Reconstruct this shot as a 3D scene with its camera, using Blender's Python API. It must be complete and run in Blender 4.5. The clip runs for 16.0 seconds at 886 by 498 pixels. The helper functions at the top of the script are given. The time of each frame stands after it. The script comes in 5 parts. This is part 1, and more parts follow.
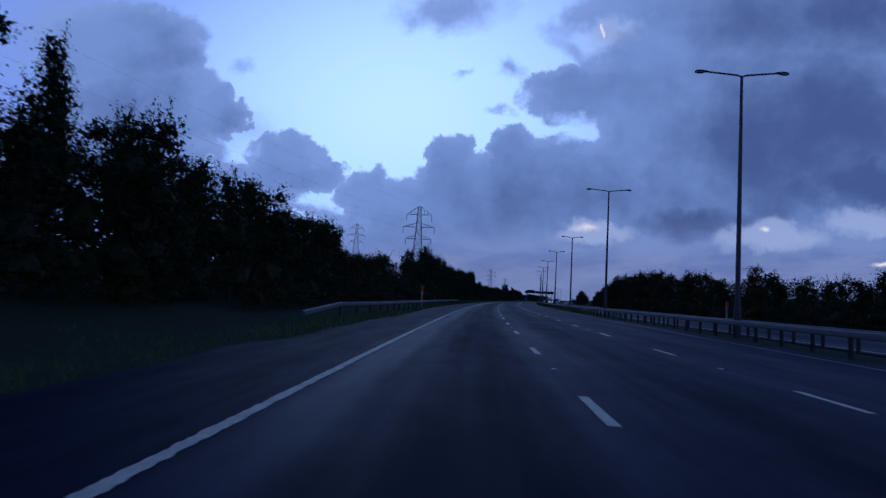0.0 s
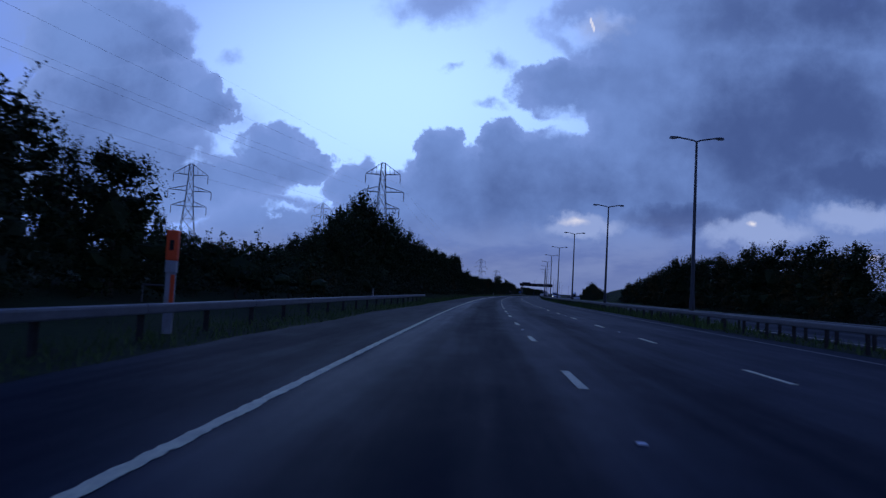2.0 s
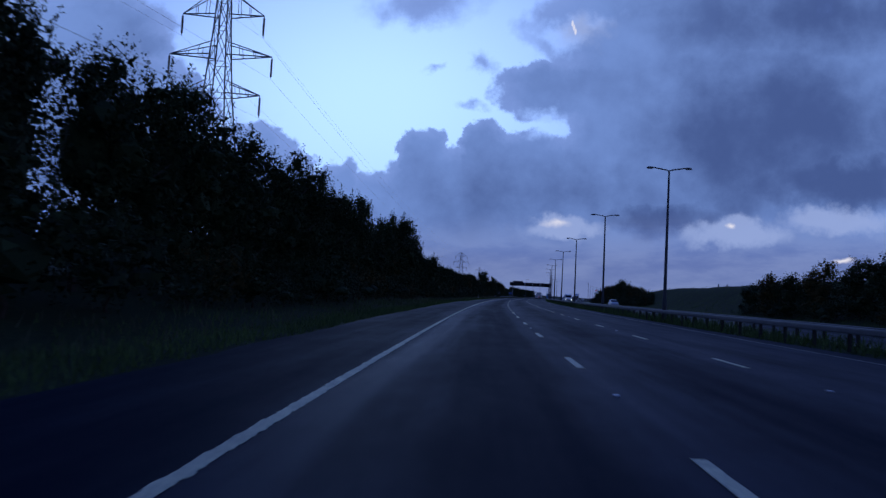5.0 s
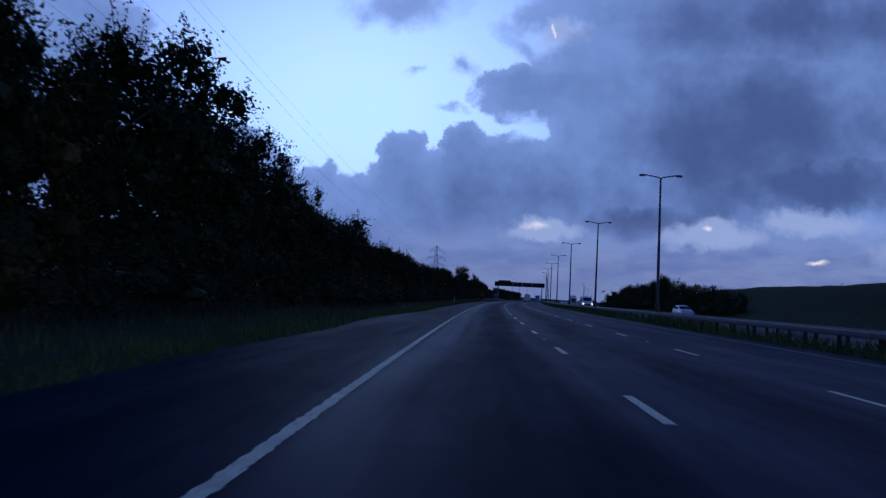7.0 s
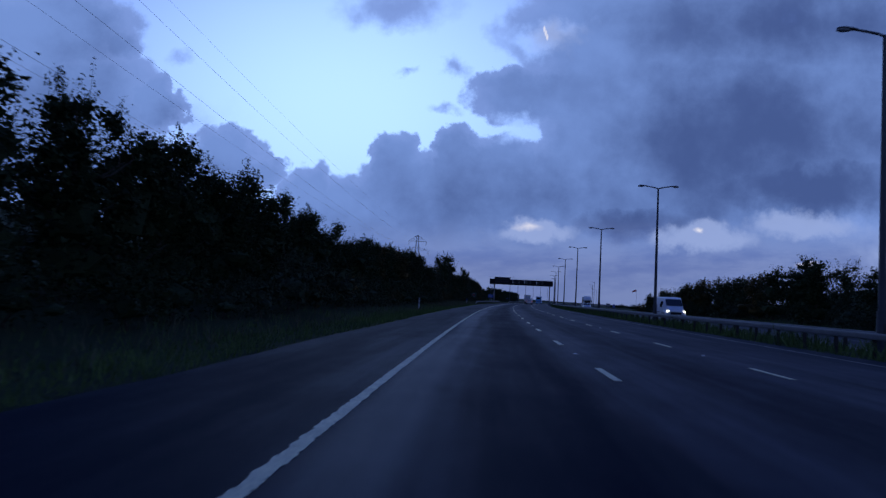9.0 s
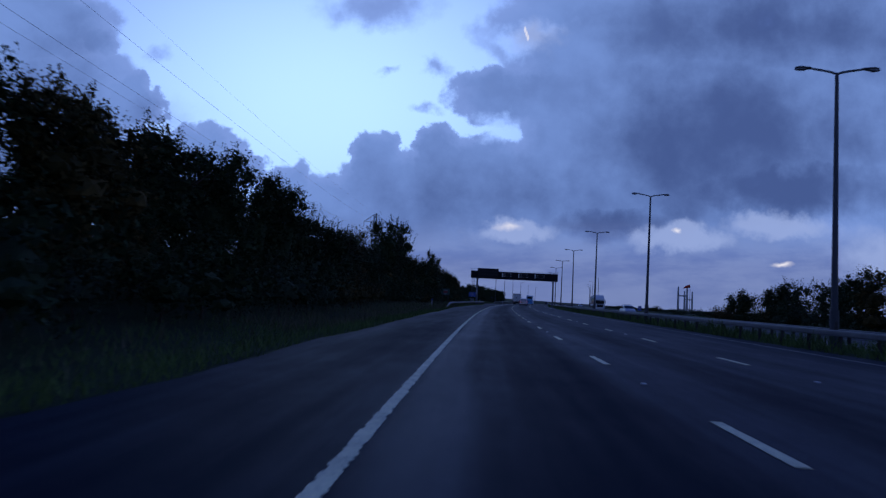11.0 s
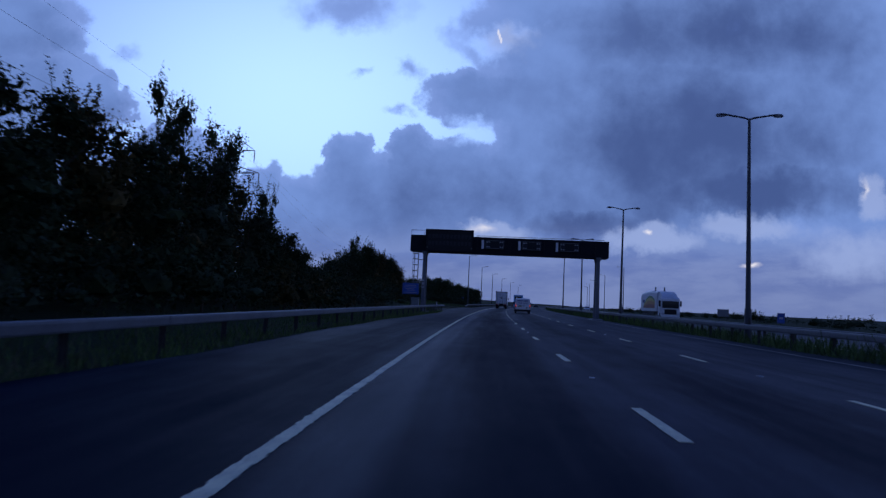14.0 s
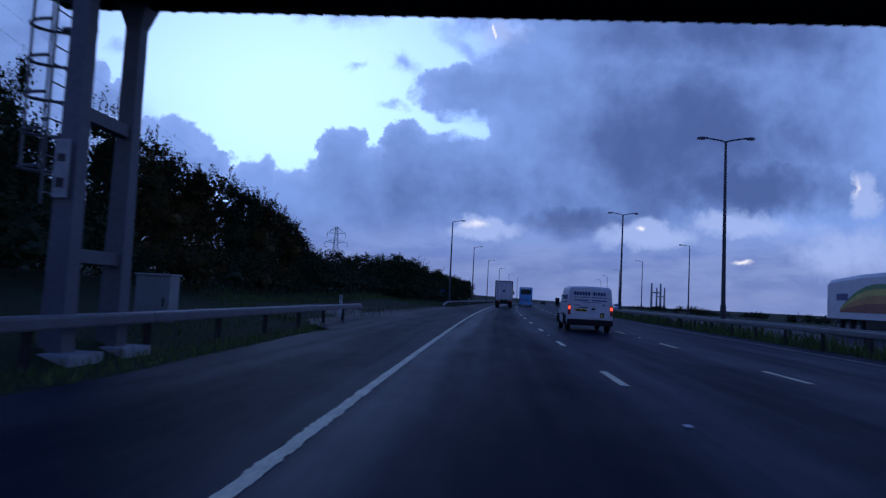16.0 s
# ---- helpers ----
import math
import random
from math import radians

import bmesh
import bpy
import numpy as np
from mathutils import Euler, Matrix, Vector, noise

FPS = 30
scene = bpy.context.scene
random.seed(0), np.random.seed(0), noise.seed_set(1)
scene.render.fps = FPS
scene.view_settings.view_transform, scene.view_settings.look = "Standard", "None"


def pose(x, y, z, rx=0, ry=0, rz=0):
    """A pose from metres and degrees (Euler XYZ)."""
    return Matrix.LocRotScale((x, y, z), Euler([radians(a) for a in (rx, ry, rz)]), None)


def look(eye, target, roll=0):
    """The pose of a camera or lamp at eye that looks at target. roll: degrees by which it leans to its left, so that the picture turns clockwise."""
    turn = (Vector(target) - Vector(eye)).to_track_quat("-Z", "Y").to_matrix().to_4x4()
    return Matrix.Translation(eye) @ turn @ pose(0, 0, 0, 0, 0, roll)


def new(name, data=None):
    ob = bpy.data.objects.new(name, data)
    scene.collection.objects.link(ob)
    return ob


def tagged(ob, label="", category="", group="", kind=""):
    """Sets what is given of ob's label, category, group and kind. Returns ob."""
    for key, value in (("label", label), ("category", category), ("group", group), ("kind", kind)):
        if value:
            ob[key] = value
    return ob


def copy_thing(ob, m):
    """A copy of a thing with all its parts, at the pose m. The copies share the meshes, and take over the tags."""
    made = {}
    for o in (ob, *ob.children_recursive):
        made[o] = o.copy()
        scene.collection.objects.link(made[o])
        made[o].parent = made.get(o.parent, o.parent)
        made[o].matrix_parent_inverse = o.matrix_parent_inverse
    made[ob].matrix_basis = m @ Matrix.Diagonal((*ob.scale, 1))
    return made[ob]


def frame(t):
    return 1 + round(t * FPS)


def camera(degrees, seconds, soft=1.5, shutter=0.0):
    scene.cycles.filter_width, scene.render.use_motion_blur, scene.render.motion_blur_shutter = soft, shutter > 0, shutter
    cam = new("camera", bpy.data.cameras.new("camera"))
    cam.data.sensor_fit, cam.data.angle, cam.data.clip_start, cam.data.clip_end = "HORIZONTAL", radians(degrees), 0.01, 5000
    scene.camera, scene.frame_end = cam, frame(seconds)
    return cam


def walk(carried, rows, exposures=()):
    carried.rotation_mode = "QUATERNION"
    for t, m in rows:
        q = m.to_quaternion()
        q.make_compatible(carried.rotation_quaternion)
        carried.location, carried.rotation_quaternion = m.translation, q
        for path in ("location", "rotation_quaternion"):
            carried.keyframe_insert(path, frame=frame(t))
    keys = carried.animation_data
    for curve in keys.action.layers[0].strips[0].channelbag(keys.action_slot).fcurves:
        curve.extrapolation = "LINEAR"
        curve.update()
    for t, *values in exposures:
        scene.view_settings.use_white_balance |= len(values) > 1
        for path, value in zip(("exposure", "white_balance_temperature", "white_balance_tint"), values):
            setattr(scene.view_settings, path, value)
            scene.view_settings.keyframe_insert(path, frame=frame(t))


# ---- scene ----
# The road is followed by s, metres along its left edge line, and o, metres to the right of that line.
LENS = 66.3
CAMERA_HEIGHT = 1.26
_s = np.arange(-400.0, 1500.0, 1.0)
_bend = np.where((_s > -40) & (_s < 760), (0.352 + 0.049 * _s / 500) * 1e-3, 0.0)
_psi = np.cumsum(_bend)
_psi -= np.interp(0, _s, _psi)
_rx, _ry = np.cumsum(np.sin(_psi)), np.cumsum(np.cos(_psi))
_rx -= np.interp(0, _s, _rx)
_ry -= np.interp(0, _s, _ry)


def heading(s):
    return float(np.interp(s, _s, _psi))


def road(s, o, z=0.0):
    """The place in the world that lies s along and o to the right."""
    if s < _s[0] or s > _s[-1]:
        e = _s[0] if s < _s[0] else _s[-1]
        p = heading(e)
        q = road(e, o, z)
        return q + Vector((math.sin(p), math.cos(p), 0)) * (s - e)
    p = heading(s)
    return Vector((np.interp(s, _s, _rx) + o * math.cos(p), np.interp(s, _s, _ry) - o * math.sin(p), z))


def on_road(s, o, z=0.0, turn=0.0, size=(1, 1, 1)):
    """A pose on the road: x to the right, y along it, turned to the left by some degrees."""
    return Matrix.Translation(road(s, o, z)) @ pose(0, 0, 0, 0, 0, turn - math.degrees(heading(s))) @ Matrix.Diagonal((*size, 1))


# ---- camera: seconds, s, o, degrees to the left of the road, degrees up, lean
DRIVE = [
    (0.0, 0.00, 2.226, 2.97, 3.95, 2.79),
    (0.5, 15.34, 2.271, 3.10, 3.82, 2.92),
    (1.0, 30.46, 2.295, 3.09, 3.79, 2.91),
    (1.5, 45.43, 2.302, 3.23, 3.77, 2.82),
    (2.0, 60.70, 2.235, 3.26, 3.43, 2.93),
    (2.5, 75.57, 2.274, 3.31, 3.32, 2.95),
    (3.0, 90.19, 2.218, 3.26, 3.58, 2.96),
    (3.5, 104.52, 2.078, 3.37, 3.63, 2.89),
    (4.0, 118.64, 2.047, 3.59, 3.59, 2.89),
    (6.5, 191.94, 1.599, 3.11, 3.70, 2.97),
    (7.0, 206.72, 1.605, 3.15, 3.87, 2.91),
    (7.5, 221.61, 1.622, 3.21, 3.71, 2.85),
    (8.0, 236.52, 1.617, 3.32, 3.80, 2.90),
    (8.5, 251.21, 1.579, 3.49, 3.73, 2.90),
    (9.0, 265.55, 1.452, 3.75, 4.02, 2.89),
    (11.5, 340.22, 1.011, 3.12, 4.06, 2.80),
    (12.0, 354.92, 1.121, 2.87, 3.95, 2.73),
    (12.5, 369.75, 1.264, 2.89, 4.03, 2.90),
    (13.0, 384.84, 1.478, 3.04, 3.99, 2.68),
    (13.5, 399.70, 1.581, 3.05, 4.18, 2.63),
    (14.0, 414.41, 1.662, 3.21, 4.33, 2.61),
    (14.5, 429.34, 1.725, 3.27, 3.88, 2.36),
    (15.0, 444.22, 1.738, 3.60, 4.24, 2.62),
    (15.5, 458.85, 1.665, 3.72, 4.42, 2.65),
    (16.0, 473.29, 1.523, 3.96, 3.96, 2.89),
]


def drive_pose(s, o, left, up, lean):
    yaw, up = radians(left) - heading(s), radians(up)
    eye = road(s, o, CAMERA_HEIGHT)
    return look(eye, eye + Vector((-math.sin(yaw) * math.cos(up), math.cos(yaw) * math.cos(up), math.sin(up))), lean)


cam = camera(LENS, 16.0, 1.35, 0.1)
walk(cam, [(t, drive_pose(*rest)) for t, *rest in DRIVE], [(0.0, 0.0), (8.0, 0.03), (12.0, 0.05), (13.0, 0.06), (15.3, 0.04), (16.0, 0.34)])


# ---- sky: heavy dusk clouds with one clear gap, drawn in the plane that stands square to the view down the road
def sky():
    world = bpy.data.worlds.new("dusk_sky")
    scene.world = world
    world.use_nodes = True
    tree = world.node_tree
    tree.nodes.clear()

    def add(kind, **settings):
        n = tree.nodes.new(kind)
        for key, value in settings.items():
            if key == "operation":
                n.operation = value
            elif key == "detail":
                n.inputs["Detail"].default_value = value
            elif key == "scale":
                n.inputs["Scale"].default_value = value
            elif key == "rough":
                n.inputs["Roughness"].default_value = value
        return n

    def put(socket, value):
        if isinstance(value, bpy.types.NodeSocket):
            tree.links.new(value, socket)
        else:
            socket.default_value = value

    def math_node(operation, a, b=0.0, clamp=False):
        n = add("ShaderNodeMath", operation=operation)
        n.use_clamp = clamp
        put(n.inputs[0], a)
        put(n.inputs[1], b)
        return n.outputs[0]

    def vec(operation, a, b=(0, 0, 0)):
        n = add("ShaderNodeVectorMath", operation=operation)
        put(n.inputs[0], a)
        put(n.inputs[1], b)
        return n.outputs["Value"] if operation in ("LENGTH", "DOT_PRODUCT") else n.outputs["Vector"]

    def smooth(x, lo, hi, a=0.0, b=1.0):
        n = add("ShaderNodeMapRange")
        n.interpolation_type = "SMOOTHSTEP"
        put(n.inputs[0], x)
        for k, value in enumerate((lo, hi, a, b)):
            n.inputs[k + 1].default_value = value
        return n.outputs[0]

    def mix(f, a, b):
        n = add("ShaderNodeMix")
        n.data_type = "RGBA"
        put(n.inputs[0], f)
        put(n.inputs[6], a if isinstance(a, bpy.types.NodeSocket) else (*a, 1))
        put(n.inputs[7], b if isinstance(b, bpy.types.NodeSocket) else (*b, 1))
        return n.outputs[2]

    def fbm(p, scale, detail=5, rough=0.55):
        n = add("ShaderNodeTexNoise", scale=scale, detail=detail, rough=rough)
        put(n.inputs["Vector"], p)
        return n

    way = vec("NORMALIZE", add("ShaderNodeTexCoord").outputs["Generated"])
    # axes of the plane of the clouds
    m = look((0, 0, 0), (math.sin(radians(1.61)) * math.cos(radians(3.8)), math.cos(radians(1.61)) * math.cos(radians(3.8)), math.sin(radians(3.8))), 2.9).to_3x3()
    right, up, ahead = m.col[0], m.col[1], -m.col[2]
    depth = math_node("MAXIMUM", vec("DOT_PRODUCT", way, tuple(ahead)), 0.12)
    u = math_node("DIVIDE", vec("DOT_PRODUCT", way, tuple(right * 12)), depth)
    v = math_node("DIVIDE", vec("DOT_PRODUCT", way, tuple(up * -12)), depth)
    n = add("ShaderNodeCombineXYZ")
    put(n.inputs[0], u)
    put(n.inputs[1], v)
    flat = n.outputs[0]
    # ragged edges at two sizes
    w1 = vec("SUBTRACT", fbm(flat, 0.55, 3, 0.5).outputs["Color"], (0.5, 0.5, 0.5))
    w2 = vec("SUBTRACT", fbm(flat, 2.2, 7, 0.62).outputs["Color"], (0.5, 0.5, 0.5))
    bent = vec("ADD", flat, vec("MULTIPLY", w1, (0.7, 0.55, 0)))
    bent = vec("ADD", bent, vec("MULTIPLY", w2, (0.75, 0.6, 0)))

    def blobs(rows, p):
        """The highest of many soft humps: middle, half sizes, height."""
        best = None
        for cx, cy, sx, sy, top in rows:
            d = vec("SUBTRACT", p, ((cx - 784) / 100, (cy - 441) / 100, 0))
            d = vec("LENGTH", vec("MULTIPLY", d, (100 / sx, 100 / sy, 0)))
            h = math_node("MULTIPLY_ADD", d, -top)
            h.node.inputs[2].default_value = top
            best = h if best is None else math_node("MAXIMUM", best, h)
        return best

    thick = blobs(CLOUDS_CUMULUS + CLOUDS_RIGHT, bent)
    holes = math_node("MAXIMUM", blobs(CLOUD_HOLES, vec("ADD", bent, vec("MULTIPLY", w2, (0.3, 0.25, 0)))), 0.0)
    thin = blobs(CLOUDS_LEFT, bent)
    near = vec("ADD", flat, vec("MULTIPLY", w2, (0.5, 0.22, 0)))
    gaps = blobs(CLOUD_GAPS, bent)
    side = math_node("MAXIMUM", smooth(u, 9.5, 15), smooth(math_node("MULTIPLY", u, -1.0), 9.5, 14))
    side = math_node("MAXIMUM", side, smooth(math_node("MULTIPLY", v, -1.0), 5.5, 9))
    around = side
    grain = fbm(flat, 0.9, 8, 0.6).outputs["Fac"]
    soft = fbm(flat, 0.32, 4, 0.5).outputs["Fac"]
    cover = smooth(thick, 0.0, 0.12)
    veil = smooth(math_node("ADD", thin, math_node("MULTIPLY", math_node("SUBTRACT", grain, 0.5), 0.5)), 0.0, 0.55, 0.0, 0.92)
    cover = math_node("MAXIMUM", math_node("MAXIMUM", cover, veil), around)
    # clear sky: brightest in the gap, bluer away from it
    glow = vec("LENGTH", vec("MULTIPLY", vec("SUBTRACT", flat, (-1.7, -2.5, 0)), (0.172, 0.265, 0)))
    clear = mix(smooth(glow, 0.05, 1.3), SKY_BRIGHT, SKY_BLUE)
    # cloud: paler at its rims and low down, darker in its depth
    low = smooth(v, -0.75, 0.35)
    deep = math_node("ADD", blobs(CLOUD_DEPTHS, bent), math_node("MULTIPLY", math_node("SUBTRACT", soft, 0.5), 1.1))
    deep = math_node("ADD", deep, math_node("MULTIPLY", math_node("SUBTRACT", grain, 0.5), 0.9))
    body = mix(smooth(deep, -0.25, 0.75), CLOUD_MID, CLOUD_DARK)
    streak = fbm(vec("MULTIPLY", flat, (0.45, 1.5, 1.0)), 1.3, 6, 0.58).outputs["Fac"]
    body = mix(math_node("MULTIPLY", low, 0.9), body, mix(smooth(streak, 0.36, 0.62), CLOUD_LOW_DARK, CLOUD_LOW))
    # outside the gap: even cloud, deep blue overhead
    height = vec("DOT_PRODUCT", way, (0, 0, 1))
    body = mix(side, body, mix(smooth(height, 0.1, 0.65), CLOUD_EAST, CLOUD_NIGHT))
    rim = math_node("MULTIPLY", math_node("SUBTRACT", 1.0, smooth(thick, 0.02, 0.42)), math_node("SUBTRACT", 1.0, side))
    body = mix(math_node("MULTIPLY", rim, math_node("SUBTRACT", 0.62, math_node("MULTIPLY", low, 0.5))), body, CLOUD_RIM)
    colour = mix(cover, clear, body)
    # thin places that let light through
    lit = smooth(math_node("ADD", holes, math_node("MULTIPLY", math_node("SUBTRACT", grain, 0.5), 0.9)), 0.08, 0.75)
    colour = mix(math_node("MULTIPLY", lit, 0.8), colour, clear)
    open_ = smooth(math_node("ADD", gaps, math_node("MULTIPLY", math_node("SUBTRACT", grain, 0.5), 0.8)), 0.04, 0.5)
    colour = mix(math_node("MULTIPLY", open_, 0.8), colour, CLOUD_PALE)
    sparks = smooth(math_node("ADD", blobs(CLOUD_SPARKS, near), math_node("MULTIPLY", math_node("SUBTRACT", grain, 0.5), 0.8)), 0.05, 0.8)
    colour = mix(math_node("MULTIPLY", sparks, 0.85), colour, CLOUD_SPARK)
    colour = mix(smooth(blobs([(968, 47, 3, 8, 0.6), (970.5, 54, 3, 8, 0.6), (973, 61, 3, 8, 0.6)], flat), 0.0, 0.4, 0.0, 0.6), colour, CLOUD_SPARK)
    # haze at the horizon, dull ground light under it
    colour = mix(smooth(height, 0.075, 0.0, 0.0, 0.55), colour, HORIZON)
    colour = mix(smooth(height, 0.0, -0.06), colour, (0.01, 0.014, 0.03))
    back = add("ShaderNodeBackground")
    put(back.inputs["Color"], colour)
    back.inputs["Strength"].default_value = 1.0
    out = add("ShaderNodeOutputWorld")
    tree.links.new(back.outputs[0], out.inputs["Surface"])


SKY_BRIGHT, SKY_BLUE = (0.52, 0.82, 1.5), (0.19, 0.32, 0.85)
CLOUD_DARK, CLOUD_MID, CLOUD_NIGHT, CLOUD_EAST = (0.058, 0.1, 0.275), (0.168, 0.28, 0.635), (0.028, 0.07, 0.33), (0.16, 0.24, 0.52)
CLOUD_LOW, CLOUD_LOW_DARK, HORIZON = (0.185, 0.245, 0.49), (0.11, 0.16, 0.4), (0.17, 0.22, 0.43)
CLOUD_RIM, CLOUD_PALE, CLOUD_SPARK = (0.23, 0.35, 0.76), (0.31, 0.4, 0.7), (0.95, 0.9, 0.93)
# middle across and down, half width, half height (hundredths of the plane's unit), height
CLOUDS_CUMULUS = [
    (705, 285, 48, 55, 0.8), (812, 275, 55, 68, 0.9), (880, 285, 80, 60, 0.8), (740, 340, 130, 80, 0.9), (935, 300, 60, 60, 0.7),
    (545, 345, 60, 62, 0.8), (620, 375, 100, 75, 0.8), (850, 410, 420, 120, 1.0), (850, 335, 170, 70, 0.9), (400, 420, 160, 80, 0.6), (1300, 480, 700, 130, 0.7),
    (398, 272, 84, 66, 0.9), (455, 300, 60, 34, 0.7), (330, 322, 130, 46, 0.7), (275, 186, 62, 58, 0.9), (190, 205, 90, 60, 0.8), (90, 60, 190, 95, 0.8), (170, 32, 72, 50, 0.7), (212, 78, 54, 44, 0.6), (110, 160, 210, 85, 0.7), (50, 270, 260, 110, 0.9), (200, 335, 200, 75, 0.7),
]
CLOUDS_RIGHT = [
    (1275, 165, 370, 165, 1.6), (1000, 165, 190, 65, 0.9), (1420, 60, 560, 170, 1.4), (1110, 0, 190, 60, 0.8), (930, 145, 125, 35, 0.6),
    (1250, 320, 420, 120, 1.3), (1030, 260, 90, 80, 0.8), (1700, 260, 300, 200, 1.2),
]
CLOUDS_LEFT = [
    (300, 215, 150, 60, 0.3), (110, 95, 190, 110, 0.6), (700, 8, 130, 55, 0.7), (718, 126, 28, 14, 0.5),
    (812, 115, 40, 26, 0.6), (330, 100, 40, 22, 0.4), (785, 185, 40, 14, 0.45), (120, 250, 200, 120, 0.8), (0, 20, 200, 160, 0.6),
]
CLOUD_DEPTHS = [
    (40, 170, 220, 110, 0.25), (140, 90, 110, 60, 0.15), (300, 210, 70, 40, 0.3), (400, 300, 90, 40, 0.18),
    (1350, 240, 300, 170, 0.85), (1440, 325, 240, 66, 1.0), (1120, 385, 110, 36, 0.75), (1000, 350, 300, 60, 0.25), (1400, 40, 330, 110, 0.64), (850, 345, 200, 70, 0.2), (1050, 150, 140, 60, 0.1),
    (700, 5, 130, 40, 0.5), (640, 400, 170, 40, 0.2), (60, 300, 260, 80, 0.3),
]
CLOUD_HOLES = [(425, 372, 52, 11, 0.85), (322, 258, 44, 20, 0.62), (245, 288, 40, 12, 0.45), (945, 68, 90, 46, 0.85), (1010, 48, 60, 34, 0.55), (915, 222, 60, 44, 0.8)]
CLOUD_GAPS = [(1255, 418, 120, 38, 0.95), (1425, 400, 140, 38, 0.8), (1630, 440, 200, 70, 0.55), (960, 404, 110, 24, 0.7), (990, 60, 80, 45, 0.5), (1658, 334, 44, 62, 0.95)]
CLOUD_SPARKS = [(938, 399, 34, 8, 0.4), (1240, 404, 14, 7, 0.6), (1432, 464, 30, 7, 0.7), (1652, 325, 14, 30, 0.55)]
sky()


# ---- materials
def material(name, base, rough=0.6, metal=0.0, vary=0.25, grain=30.0, stain=1.2, bump=0.0, bump_scale=60.0, spec=0.5, per_piece=0.0, second=None, emit=None):
    """A plain painted, mineral or grown surface: fine grain, broad stains and a little relief."""
    mat = bpy.data.materials.new(name)
    mat.use_nodes = True
    nt = mat.node_tree
    bsdf = nt.nodes["Principled BSDF"]
    co = nt.nodes.new("ShaderNodeTexCoord")
    fine = nt.nodes.new("ShaderNodeTexNoise")
    fine.inputs["Scale"].default_value, fine.inputs["Detail"].default_value = grain, 4
    broad = nt.nodes.new("ShaderNodeTexNoise")
    broad.inputs["Scale"].default_value, broad.inputs["Detail"].default_value = stain, 5
    for n in (fine, broad):
        nt.links.new(co.outputs["Object"], n.inputs["Vector"])
    total = nt.nodes.new("ShaderNodeMath")
    total.operation = "ADD"
    nt.links.new(fine.outputs["Fac"], total.inputs[0])
    nt.links.new(broad.outputs["Fac"], total.inputs[1])
    last = total.outputs[0]
    if per_piece:
        info = nt.nodes.new("ShaderNodeNewGeometry") if per_piece > 0 else nt.nodes.new("ShaderNodeObjectInfo")
        k = nt.nodes.new("ShaderNodeMath")
        k.operation = "MULTIPLY_ADD"
        k.inputs[1].default_value, k.inputs[2].default_value = abs(per_piece), -abs(per_piece) / 2
        nt.links.new(info.outputs["Random Per Island" if per_piece > 0 else "Random"], k.inputs[0])
        s = nt.nodes.new("ShaderNodeMath")
        s.operation = "ADD"
        nt.links.new(last, s.inputs[0])
        nt.links.new(k.outputs[0], s.inputs[1])
        last = s.outputs[0]
    ramp = nt.nodes.new("ShaderNodeMapRange")
    ramp.inputs[1].default_value, ramp.inputs[2].default_value = 0.6, 1.4
    nt.links.new(last, ramp.inputs[0])
    mixer = nt.nodes.new("ShaderNodeMix")
    mixer.data_type = "RGBA"
    dark = second or tuple(c * (1 - vary) for c in base)
    light = base if second else tuple(min(1, c * (1 + vary)) for c in base)
    mixer.inputs[6].default_value, mixer.inputs[7].default_value = (*dark, 1), (*light, 1)
    nt.links.new(ramp.outputs[0], mixer.inputs[0])
    nt.links.new(mixer.outputs[2], bsdf.inputs["Base Color"])
    bsdf.inputs["Roughness"].default_value, bsdf.inputs["Metallic"].default_value = rough, metal
    bsdf.inputs["Specular IOR Level"].default_value = spec
    if bump:
        relief = nt.nodes.new("ShaderNodeTexNoise")
        relief.inputs["Scale"].default_value, relief.inputs["Detail"].default_value = bump_scale, 3
        nt.links.new(co.outputs["Object"], relief.inputs["Vector"])
        b = nt.nodes.new("ShaderNodeBump")
        b.inputs["Strength"].default_value, b.inputs["Distance"].default_value = bump, 0.02
        nt.links.new(relief.outputs["Fac"], b.inputs["Height"])
        nt.links.new(b.outputs[0], bsdf.inputs["Normal"])
    if emit:
        bsdf.inputs["Emission Color"].default_value, bsdf.inputs["Emission Strength"].default_value = (*emit[:3], 1), emit[3]
    return mat


